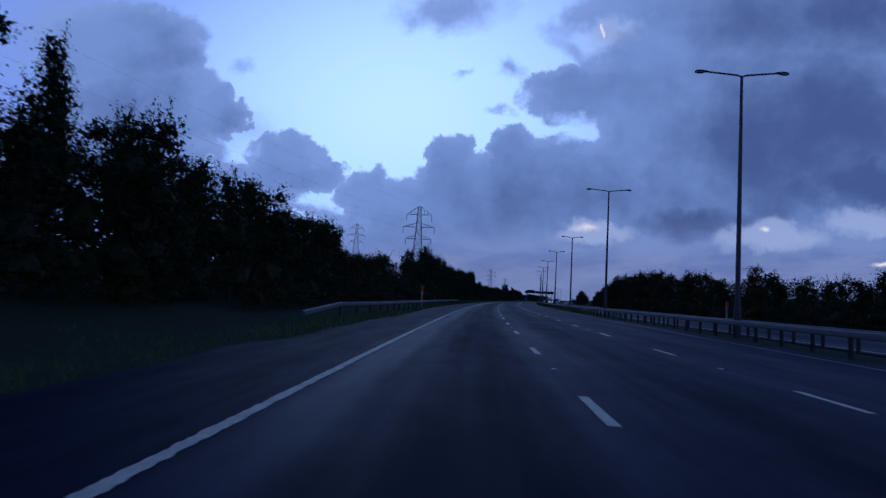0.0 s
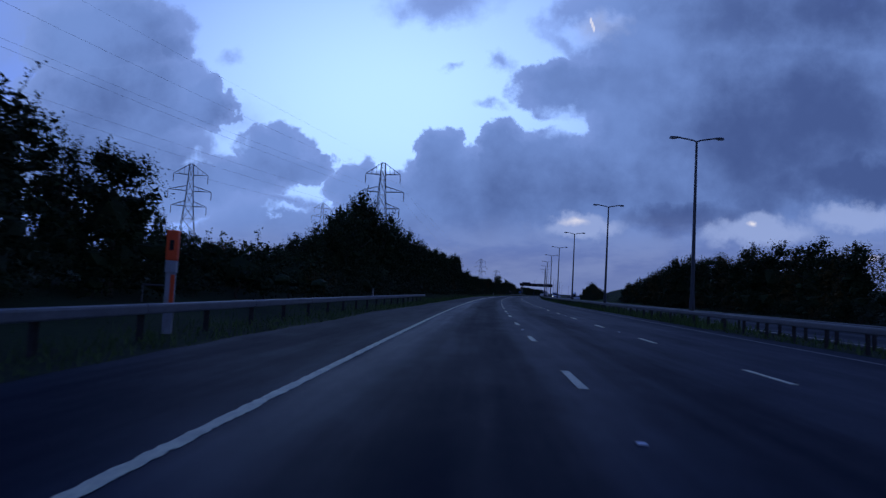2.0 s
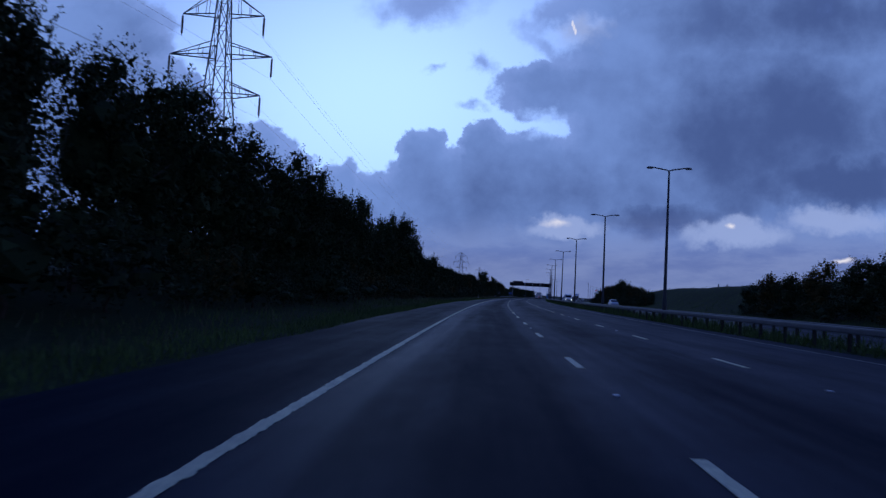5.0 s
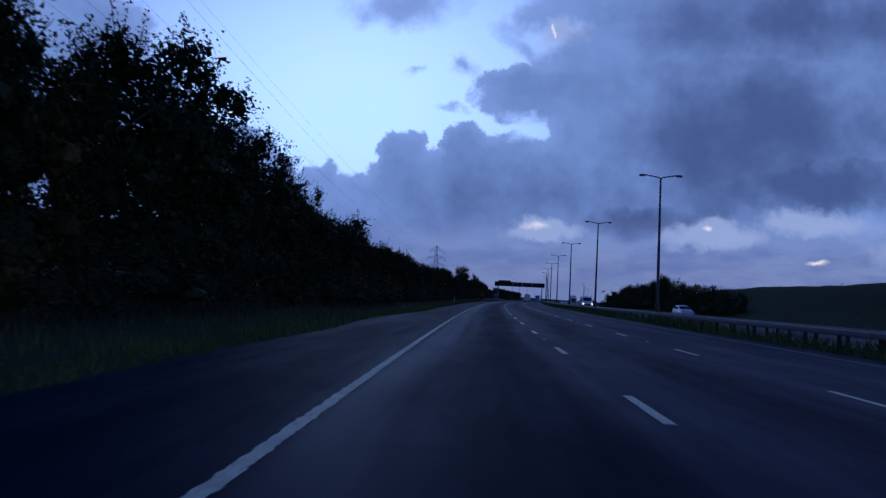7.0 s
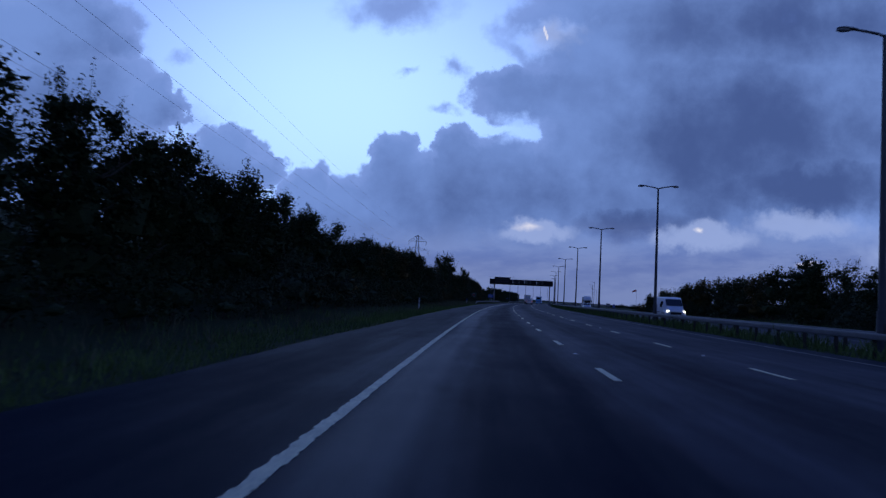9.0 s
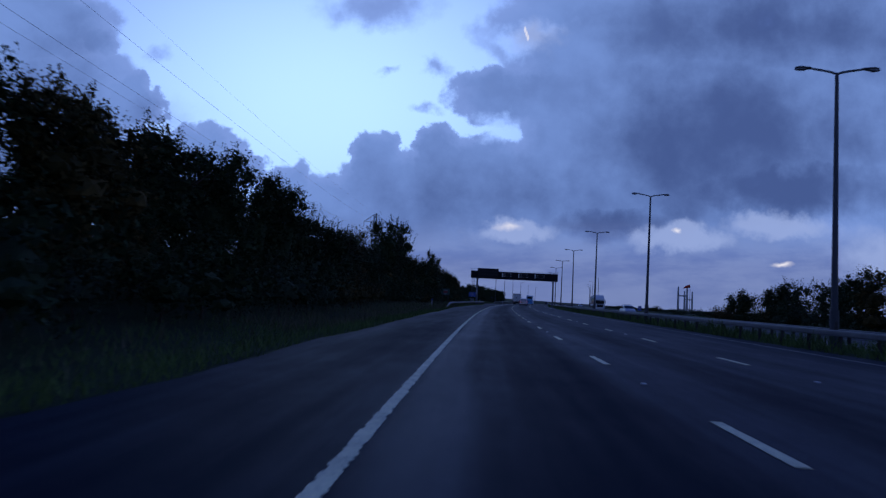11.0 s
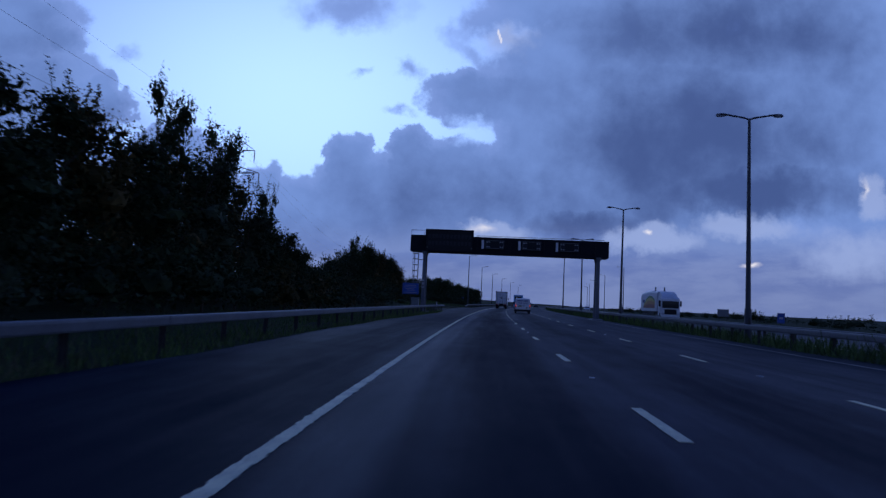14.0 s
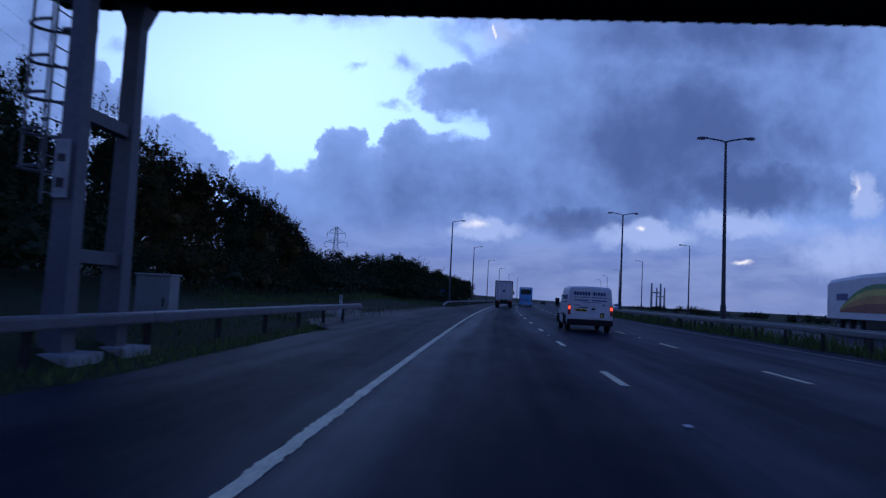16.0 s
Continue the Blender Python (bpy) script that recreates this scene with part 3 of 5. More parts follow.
for k in range(-1, 32):
    for o, shift in ((LINE_A, 5.6), (LINE_B, 7.6)):
        ob = tagged(new("road_stud", stud), "small white reflecting road stud set in asphalt", "road stud", "studs between the lane dashes")
        ob.matrix_basis = on_road(DASH_AT + 18 * k + shift, o, 0.001)


# ---- safety barriers
def box_beam_mesh(length=6.45):
    """One closed box rail: flat pale top with rolled edges, dark open underside."""
    ring = [(-0.02, 0.0), (0.02, -0.01), (0.075, 0.0), (0.085, 0.03), (0.085, 0.15), (0.075, 0.185), (0.05, 0.2), (-0.09, 0.2), (-0.105, 0.185), (-0.105, 0.02), (-0.09, 0.0)]
    bm = loft([[(x, y, z + 0.11) for x, z in ring] for y in (0.0, length / 2, length)])
    me = bpy.data.meshes.new("beam")
    bm.to_mesh(me)
    bm.free()
    me.materials.append(BOX_RAIL)
    return me


def post_mesh(height):
    bm = boxed(((-0.05, 0.05), (-0.05, -0.042), (-0.3, height)), ((-0.05, 0.05), (0.042, 0.05), (-0.3, height)), ((-0.004, 0.004), (-0.043, 0.043), (-0.3, height)))
    me = bpy.data.meshes.new("post")
    bm.to_mesh(me)
    bm.free()
    me.materials.append(RUSTY)
    return me


BOX_BEAM, POST = box_beam_mesh(), post_mesh(0.6)


def barrier(label, s0, s1, line, side, top=0.75, step=2.4, ends=(False, False), foot=0.02):
    """Rails bolted to posts; line gives o, side is the way that the rail faces (1: to the right)."""
    b = thing("safety_barrier", label, "barrier")
    s = s0
    while s < s1:
        drop = top - 0.31
        tilt = 0.0
        if ends[0] and s < s0 + 6:
            tilt = 1
        ob = new("beam", BOX_BEAM)
        ob.parent = b
        o = line(s)
        dev = math.degrees(math.atan((line(s + 6.4) - o) / 6.4))
        m = on_road(s, o + side * 0.06, drop, -dev)
        if side < 0:
            m = m @ Matrix.Diagonal((-1, 1, 1, 1))
        if tilt:
            m = on_road(s, o + side * 0.06, foot, -dev) @ pose(0, 0, 0, math.degrees(math.asin((drop - foot) / 6.4)), 0, 0) @ (Matrix.Diagonal((-1, 1, 1, 1)) if side < 0 else Matrix.Identity(4))
        ob.matrix_basis = m
        s += 6.4
    s = s0 + (6.4 if ends[0] else 0.6)
    while s < s1:
        ob = new("post", POST)
        ob.parent = b
        ob.matrix_basis = on_road(s, line(s), 0.02 * noise.noise((s, side, 0)))
        s += step
    return b


barrier("galvanised box-beam safety barrier along the verge", 29, 131, lambda s: -4.45 - 0.95 * (1 - ramp01(s, 29, 46)), 1, 0.68, 3.2, (True, False))
barrier("galvanised box-beam safety barrier in front of the gantry", 408.4, 503, lambda s: -4.6, 1, 0.72, 3.2, (True, False), -0.2)
barrier("galvanised box-beam verge barrier beyond the layby", 548, 760, lambda s: -4.6, 1, 0.7, 3.2, (True, False))
barrier("galvanised box-beam central barrier on close-set posts", -20, 380, lambda s: 13.55, -1, 0.80, 2.4)
barrier("galvanised box-beam central barrier of the far stretch", 380, 900, lambda s: 13.55, -1, 0.80, 3.2)
barrier("galvanised box-beam central barrier facing the opposite carriageway", -20, 380, lambda s: 15.05, 1, 0.80, 2.4)
barrier("galvanised box-beam opposite barrier of the far stretch", 380, 900, lambda s: 15.05, 1, 0.80, 3.2)


# ---- lamp columns
def lantern_on(parent, x, z, way, flat=False):
    ring = []
    for t, w, h in ((0.0, 0.05, 0.05), (0.12, 0.11, 0.07), (0.45, 0.15, 0.09), (0.6, 0.1, 0.06), (0.66, 0.03, 0.03)):
        ring.append([(x + way * t, w * math.cos(a), z + 0.04 * t + h * math.sin(a) * (0.9 if math.sin(a) > 0 else 0.45)) for a in [k * math.pi / 5 for k in range(10)]])
    l = part("lantern", loft(ring), LANTERN, parent, "grey street lantern, unlit", True)
    bm = bmesh.new()
    bmesh.ops.create_uvsphere(bm, u_segments=10, v_segments=6, radius=1.0, matrix=Matrix.Translation((x + way * 0.45, 0, z - 0.03)) @ Matrix.Diagonal((0.25, 0.12, 0.06, 1)))
    part("bowl", bm, LENS_GLASS, l)
    return l


def lamp_column(double=True, h=10.7, reach=0.95):
    name = "street_lamp"
    label = "tall grey twin-arm motorway lamp column, unlit" if double else "tall grey single-arm lamp column, unlit"
    lamp = thing(name, label, "street lamp", "lamps along the central reservation" if double else "lamps along the verge")
    part("column", tube(bmesh.new(), (0, 0, 1.5), (0, 0, h), 0.125, 0.065, 12), COLUMN, lamp, smooth=False)
    part("base_section", tube(boxed(((-0.2, 0.2), (-0.2, 0.2), (-0.3, 0.03))), (0, 0, 0), (0, 0, 1.52), 0.17, 0.16, 12), COLUMN, lamp)
    part("inspection_door", boxed(((-0.05, 0.05), (-0.185, -0.165), (0.6, 1.1)), bevel=0.004), RUSTY, lamp)
    for way in ((-1, 1) if double else (-1,)):
        bm = bmesh.new()
        pts = [(0, 0, h - 0.05), (way * 0.2, 0, h + 0.03), (way * reach * 0.6, 0, h + 0.1), (way * reach, 0, h + 0.16)]
        for a, b in zip(pts, pts[1:]):
            tube(bm, a, b, 0.05, 0.042, 8)
        part("arm", bm, COLUMN, lamp)
        lantern_on(lamp, way * (reach - 0.05), h + 0.16, way)
    return lamp


LAMPS = [32.2, 67.2, 100.9, 131.8, 164.6, 196.5, 225.1, 257.4, 288.6, 320.2, 352.0, 383.6, 415.6, 447.6, 480.0, 512.0, 545.5]
tall = lamp_column(True, 12.3, 1.55)
tall.matrix_basis = on_road(LAMPS[0], 14.1)
copy_thing(tall, on_road(LAMPS[1], 14.0))
copy_thing(tall, on_road(-3.0, 14.1))
first = lamp_column(True)
first.matrix_basis = on_road(LAMPS[2], 14.2)
for s in LAMPS[3:]:
    copy_thing(first, on_road(s, 14.2, 0, random.uniform(-2, 2)) @ pose(0, 0, 0, 0, random.uniform(-0.4, 0.4), 0))
single = lamp_column(False, 11.2, 1.1)
single.matrix_basis = on_road(563, -5.2, 0, 180)
for s, o, turn in ((607, -5.2, 180), (652, -5.2, 180), (697, -5.2, 180), (742, -5.2, 180), (787, -5.2, 180), (588, 31.5, 0), (634, 31.5, 0), (680, 31.5, 0), (726, 31.5, 0), (772, 31.5, 0)):
    copy_thing(single, on_road(s, o, -0.02 if o < 0 else 0.2, turn))


# ---- sign gantry over the carriageway
def gantry(s=484.0):
    g = thing("sign_gantry", "dark clad motorway sign gantry on grey steel legs", "gantry", m=on_road(s, 0))
    x0, x1, z0, z1 = -6.5, 13.5, 6.2, 7.85
    part("beam_cladding", boxed(((x0, x1), (-0.85, 0.85), (z0, z1)), bevel=0.05), GANTRY_SKIN, g)
    # seams of the cladding
    for x in np.arange(x0 + 1.7, x1 - 0.5, 1.7):
        part("seam", boxed(((x - 0.025, x + 0.025), (-0.875, -0.845), (z0 + 0.08, z1 - 0.08))), BLACK, g)
    part("bottom_lip", boxed(((x0 + 0.05, x1 - 0.05), (-0.9, 0.9), (z0 - 0.05, z0 + 0.04)), bevel=0.01), GANTRY_SKIN, g)
    tooth = part("lip_tooth", boxed(((-0.05, 0.05), (0.6, 0.88), (z0 - 0.07, z0 - 0.045))), GANTRY_SKIN, g)
    tooth.location.x = x0 + 0.3
    for x in np.arange(x0 + 0.6, x1, 0.3):
        more = new("lip_tooth", tooth.data)
        more.parent, more.location = g, (x, 0, 0)
    # large message panel
    panel = part("message_panel", boxed(((-4.9, -0.1), (-1.15, -0.86), (6.25, 8.42)), bevel=0.09), BLACK, g, "unlit black message panel")
    part("panel_frame", boxed(((-4.95, -0.05), (-1.19, -1.13), (8.32, 8.46)), ((-4.95, -0.05), (-1.19, -1.13), (6.2, 6.32)), ((-4.95, -4.85), (-1.19, -1.13), (6.3, 8.34)), ((-0.15, -0.05), (-1.19, -1.13), (6.3, 8.34))), GANTRY_SKIN, panel)
    cell = boxed(((-0.14, 0.14), (-1.158, -1.14), (-0.21, 0.21)), bevel=0.004)
    first = None
    for z in (7.05, 7.75):
        for k in range(12):
            if first is None:
                first = part("display_cell", cell, DISPLAY, panel, "dull grey display cell")
                more = first
            else:
                more = new("display_cell", first.data)
                more.parent = panel
            more.location = (-4.55 + 0.372 * k, 0, z)
    part("panel_bolt", boxed(((-4.8, -4.7), (-1.175, -1.14), (6.55, 6.65)), ((-0.3, -0.2), (-1.175, -1.14), (6.55, 6.65)), bevel=0.01), GALVANISED, panel)
    # lane signals: a dark head in a thin pale frame, with a pale side plate
    for x in (0.85, 4.55, 8.3):
        part("side_plate", boxed(((x - 0.09, x + 0.15), (-1.0, -0.9), (6.65, 7.55)), bevel=0.01), SIGN_WHITE, g, "pale upright plate")
        a, b = x + 0.36, x + 2.14
        sig = part("lane_signal", boxed(((a, b), (-1.12, -0.86), (6.7, 7.52)), bevel=0.03), DISPLAY, g, "unlit dark lane signal head")
        part("signal_frame", boxed(((a - 0.03, b + 0.03), (-1.15, -1.1), (7.49, 7.535)), ((a - 0.03, b + 0.03), (-1.15, -1.1), (6.685, 6.73)), ((a - 0.03, a + 0.015), (-1.15, -1.1), (6.73, 7.49)), ((b - 0.015, b + 0.03), (-1.15, -1.1), (6.73, 7.49))), SIGN_DULL, sig, "pale thin frame round the signal head")
        part("signal_face", boxed(((a + 0.45, b - 0.45), (-1.13, -1.11), (6.8, 7.42)), bevel=0.006), BLACK, sig, "black display square")
        for dx in (0.12, 0.32, b - a - 0.32, b - a - 0.12):
            for dz in (6.86, 7.36):
                part("signal_lens", tube(bmesh.new(), (a + dx, -1.11, dz), (a + dx, -1.15, dz), 0.07, 0.06, 12), SIGN_PALE, sig, "pale round lens")
    # top walkway rail
    bm = bmesh.new()
    for x in np.arange(0.4, x1, 1.9):
        tube(bm, (x, 0.6, z1), (x, 0.6, z1 + 0.25), 0.02, sides=6)
    tube(bm, (0.2, 0.6, z1 + 0.25), (x1 - 0.3, 0.6, z1 + 0.25), 0.022, sides=6)
    part("guard_rail", bm, GALVANISED, g)
    bm = bmesh.new()
    for x in (x0 + 0.05, x0 + 1.4):
        tube(bm, (x, -0.7, z1), (x, -0.7, z1 + 0.5), 0.02, sides=6)
    tube(bm, (x0 + 0.05, -0.7, z1 + 0.5), (x0 + 1.4, -0.7, z1 + 0.5), 0.022, sides=6)
    tube(bm, (x0 + 0.05, -0.7, z1 + 0.5), (x0 + 0.05, 0.7, z1 + 0.5), 0.022, sides=6)
    part("end_rail", bm, GALVANISED, g)
    # legs
    for x, name in ((-5.0, "leg"), (12.5, "leg")):
        for y in (-0.75, 0.75):
            w = 0.155 if x < 0 else 0.15
            part(name, loft([[(x - k, y - k * 0.9, z), (x + k, y - k * 0.9, z), (x + k, y + k * 0.9, z), (x - k, y + k * 0.9, z)] for k, z in ((w * 1.25, -0.2), (w * 1.1, 1.5), (w * 0.95, 4.0), (w * 0.9, 5.75), (w * 1.8, 6.22))]), GANTRY_LEG, g)
            part("foot", boxed(((x - 0.5, x + 0.5), (y - 0.45, y + 0.45), (-0.3, 0.12)), bevel=0.03), CONCRETE, g, "concrete footing")
        for z in (1.6, 3.85):
            part("cross_member", boxed(((x - 0.1, x + 0.1), (-0.7, 0.7), (z - 0.11, z + 0.11)), bevel=0.015), GANTRY_LEG, g)
    # notice plate on the leg
    part("notice_plate", boxed(((-5.13, -4.9), (-1.0, -0.965), (2.45, 3.35)), bevel=0.008), SIGN_PALE, g, "pale upright notice plate")
    part("notice_mark", boxed(((-5.08, -4.95), (-1.008, -0.999), (3.0, 3.12)), ((-5.08, -4.95), (-1.008, -0.999), (2.6, 2.75))), RUSTY, g)
    # caged ladder
    bm = bmesh.new()
    for y in (-0.45, 0.0):
        tube(bm, (-5.68, y, 2.4), (-5.68, y, 6.2), 0.025, sides=6)
    ladder = part("ladder", bm, GALVANISED, g)
    rung = part("rung", tube(bmesh.new(), (-5.68, -0.45, 2.6), (-5.68, 0.0, 2.6), 0.015, sides=6), GALVANISED, ladder)
    for k in range(1, 12):
        more = new("rung", rung.data)
        more.parent, more.location = ladder, (0, 0, 0.3 * k)
    bm = bmesh.new()
    for z in (3.0, 3.6, 4.2, 4.8, 5.4, 5.95):
        pts = [(-5.68 - 0.56 * math.sin(a), -0.225 - 0.33 * math.cos(a), z) for a in [k * math.pi / 8 for k in range(9)]]
        for a, b in zip(pts, pts[1:]):
            tube(bm, a, b, 0.03, sides=5)
    for a in (math.pi * 0.25, math.pi * 0.5, math.pi * 0.75):
        x, y = -5.68 - 0.56 * math.sin(a), -0.225 - 0.33 * math.cos(a)
        tube(bm, (x, y, 3.0), (x, y, 6.0), 0.02, sides=5)
    part("safety_cage", bm, GALVANISED, ladder)
    part("ladder_bracket", boxed(((-5.68, -5.1), (-0.3, -0.22), (3.0, 3.06)), ((-5.68, -5.1), (-0.3, -0.22), (5.3, 5.36))), GALVANISED, ladder)
    return g


gantry()


# ---- pylons and cables
def bar(bm, a, b, r):
    tube(bm, a, b, r, sides=4)


def pylon(m, k=1.0):
    """A three-armed lattice tower, 26 m high at k = 1."""
    p = thing("electricity_pylon", "grey steel lattice electricity pylon with three pairs of arms", "pylon", "pylons of the power line", m)
    levels = [(0, 2.6), (5, 2.1), (9.5, 1.65), (13, 1.3), (16, 1.0), (19.0, 0.8), (22.4, 0.6), (25.0, 0.5), (26.2, 0.42)]
    bm = bmesh.new()
    for (za, wa), (zb, wb) in zip(levels, levels[1:]):
        ca = [(sx * wa, sy * wa, za) for sx, sy in ((-1, -1), (1, -1), (1, 1), (-1, 1))]
        cb = [(sx * wb, sy * wb, zb) for sx, sy in ((-1, -1), (1, -1), (1, 1), (-1, 1))]
        for i in range(4):
            j = (i + 1) % 4
            bar(bm, ca[i], cb[i], 0.075)
            bar(bm, ca[i], cb[j], 0.036)
            bar(bm, ca[j], cb[i], 0.036)
            bar(bm, cb[i], cb[j], 0.036)
    part("lattice_tower", bm, PYLON, p)
    for z, reach in ((16.0, 4.0), (19.7, 4.9), (23.6, 3.9)):
        w = np.interp(z, [q[0] for q in levels], [q[1] for q in levels])
        for way in (-1, 1):
            bm = bmesh.new()
            tip = (way * reach, 0, z + 0.1)
            rise = 2.5 if z > 23 else 1.3
            for y in (-w, w):
                bar(bm, (way * w, y, z), tip, 0.06)
                bar(bm, (way * w * 0.8, y * 0.8, z + rise), tip, 0.05)
            for f in (0.3, 0.6):
                a = [Vector((way * w, y, z)).lerp(Vector(tip), f) for y in (-w, w)]
                b = [Vector((way * w * 0.8, y * 0.8, z + rise)).lerp(Vector(tip), f) for y in (-w, w)]
                bar(bm, a[0], a[1], 0.03)
                for i in (0, 1):
                    bar(bm, a[i], b[i], 0.03)
            arm = part("cross_arm", bm, PYLON, p)
            bm = bmesh.new()
            for k2 in range(9):
                tube(bm, (way * reach, 0, z - 0.15 - 0.19 * k2), (way * reach, 0, z - 0.27 - 0.19 * k2), 0.13, 0.08, 8)
            tube(bm, (way * reach, 0, z + 0.1), (way * reach, 0, z - 2.0), 0.03, sides=5)
            part("insulator", bm, PORCELAIN, arm, "string of dark insulator discs")
    return p


PYLONS = [(-88, -84.0, 36.0), (208, -24.4, 28.7), (504, -34.8, 22.7), (692, -60.0, 22.5)]
LINE_POSES = []
for s, o, top in PYLONS:
    k = 1.0 if s < 400 else 0.8
    m = on_road(s, o, top - 26.2 * k, 2.0, (k, k, k))
    LINE_POSES.append(m)
    pylon(m)
for s, o, base, k in ((373, -94, 13.2, 1.03), (374, -165, 3.0, 2.1), (662, -100, 1.6, 0.85)):
    pylon(on_road(s, o, base, 25.0, (k, k, k)))
for a, b in zip(LINE_POSES, LINE_POSES[1:]):
    for x, z, sag, r in ((-4.0, 14.0, 5.0, 0.009), (4.0, 14.0, 5.0, 0.009), (-4.9, 17.7, 5.0, 0.009), (4.9, 17.7, 5.0, 0.009), (-3.9, 21.6, 5.0, 0.009), (3.9, 21.6, 5.0, 0.009), (0, 26.2, 4.0, 0.007)):
        p, q = a @ Vector((x, 0, z)), b @ Vector((x, 0, z))
        curve = bpy.data.curves.new("power_cable", "CURVE")
        curve.dimensions, curve.bevel_depth, curve.bevel_resolution = "3D", r, 1
        sp = curve.splines.new("POLY")
        sp.points.add(40)
        for k in range(41):
            t = k / 40
            w = p.lerp(q, t) - Vector((0, 0, 4 * sag * t * (1 - t)))
            sp.points[k].co = (*w, 1)
        curve.materials.append(WIRE)
        tagged(new("power_cable", curve), "thin dark overhead power cable hung between pylons", "cable", "cables of the power line")


# ---- posts, signs, cabinets beside the road
def marker_post(m, height=2.3, label="tall orange and white telephone marker post"):
    p = thing("marker_post", label, "marker post", m=m)
    part("shaft", boxed(((-0.13, 0.13), (-0.06, 0.06), (-0.2, height * 0.62)), bevel=0.02), SIGN_PALE, p)
    part("orange_top", boxed(((-0.16, 0.16), (-0.09, 0.09), (height * 0.7, height)), bevel=0.03), ORANGE, p, "orange reflective top")
    part("white_band", boxed(((-0.15, 0.15), (-0.08, 0.08), (height * 0.58, height * 0.7)), bevel=0.01), SIGN_PALE, p)
    part("orange_panel", boxed(((0.02, 0.14), (-0.075, -0.055), (height * 0.25, height * 0.56)), bevel=0.004), ORANGE, p)
    part("symbol", boxed(((-0.06, 0.06), (-0.1, -0.088), (height * 0.8, height * 0.9)), bevel=0.004), BLACK, p)
    return p


def bollard(m, cap_mat, label):
    p = thing("verge_post", label, "marker post", m=m)
    part("shaft", boxed(((-0.06, 0.06), (-0.05, 0.05), (-0.2, 0.85)), bevel=0.015), SIGN_WHITE, p)
    part("cap", boxed(((-0.075, 0.075), (-0.065, 0.065), (0.82, 1.06)), bevel=0.02), cap_mat, p, "blue cap" if cap_mat is SIGN_BLUE else "")
    part("mark", boxed(((-0.025, 0.025), (-0.056, -0.049), (0.45, 0.7))), LETTER_BLUE, p)
    return p


def hand_rail(m, length=2.0):
    p = thing("hand_rail", "thin pale tubular hand rail on the bank", "rail", m=m)
    part("top_rail", tube(bmesh.new(), (-length / 2, 0, 1.0), (length / 2, 0, 1.0), 0.03, sides=8), SIGN_DULL, p)
    for x in (-length / 2, length / 2):
        part("upright", tube(bmesh.new(), (x, 0, -0.4), (x, 0, 1.0), 0.03, sides=8), SIGN_DULL, p)
    return p


def sign(m, width, low, high, face, label, bars, posts=2, back=False):
    p = thing("road_sign", label, "sign", m=m)
    xs = (-width * 0.35, width * 0.35) if posts == 2 else (0.0,)
    for x in xs:
        part("post", tube(bmesh.new(), (x, 0.06, -0.6), (x, 0.06, high - 0.05), 0.045, sides=10), RUSTY, p)
    plate = part("plate", boxed(((-width / 2, width / 2), (-0.02, 0.015), (low, high)), bevel=0.008), SIGN_BACK if back else face, p)
    if not back:
        part("border", boxed(((-width / 2 + 0.03, width / 2 - 0.03), (-0.028, -0.02), (high - 0.06, high - 0.035)), ((-width / 2 + 0.03, width / 2 - 0.03), (-0.028, -0.02), (low + 0.035, low + 0.06)), ((-width / 2 + 0.03, -width / 2 + 0.055), (-0.028, -0.02), (low + 0.06, high - 0.06)), ((width / 2 - 0.055, width / 2 - 0.03), (-0.028, -0.02), (low + 0.06, high - 0.06))), SIGN_DULL, plate)
        for x0, x1, z0, z1, mat in bars:
            part("bar", boxed(((x0, x1), (-0.03, -0.02), (z0, z1))), mat, plate)
    return p


marker_post(on_road(75.8, -4.85, 0.0, 4, (0.82, 0.82, 1.0)))
marker_post(on_road(84, 31.0, 0.3, 180), 1.9, "orange and white marker post across the motorway")
hand_rail(on_road(70.5, -8.6, ground_height(70.5, -8.6), 10), 2.6)
hand_rail(on_road(107.3, -8.6, -0.25, 62), 2.2)
hand_rail(on_road(110.4, -8.5, -0.4, 80), 3.8)
hand_rail(on_road(82.0, -8.2, ground_height(82.0, -8.2) - 0.35, 0), 1.0)
bollard(on_road(407, -6.2, -0.02, 5), SIGN_BLUE, "white verge marker post with a blue cap")
for s in (117.9, 330, 505, 605):
    bollard(on_road(s, -5.6 if s > 200 else -7.4, 0.0, 3), SIGN_PALE, "plain white verge marker post")
sign(on_road(422.5, -6.0, 0.0, 6), 1.2, 1.62, 2.5, SIGN_GREEN, "small dark green sign with a red patch", [(-0.3, 0.3, 1.9, 2.2, SIGN_RED), (-0.26, 0.26, 2.28, 2.35, SIGN_PALE), (-0.22, 0.22, 1.75, 1.81, SIGN_PALE)])
sign(on_road(478, -5.6, 0.0, 4), 1.55, 1.72, 2.76, SIGN_BLUE, "blue information sign beside the gantry leg", [(-0.55, 0.5, 2.52, 2.56, SIGN_PALE), (-0.6, 0.55, 2.36, 2.4, SIGN_PALE), (-0.5, 0.3, 2.2, 2.24, SIGN_PALE), (-0.4, 0.45, 2.06, 2.1, SIGN_PALE), (-0.6, 0.6, 1.86, 1.9, SIGN_PALE)], 1)
sign(on_road(510, 33.0, ground_height(510, 33), 0), 1.5, 1.0, 2.0, SIGN_BACK, "grey sign seen from behind on two posts", [], 2, True)
sign(on_road(491, 33.2, ground_height(491, 33), 0), 0.8, 0.5, 1.6, SIGN_BLUE, "dark blue sign on a single post", [(-0.2, 0.2, 0.95, 1.15, SIGN_PALE)], 1)
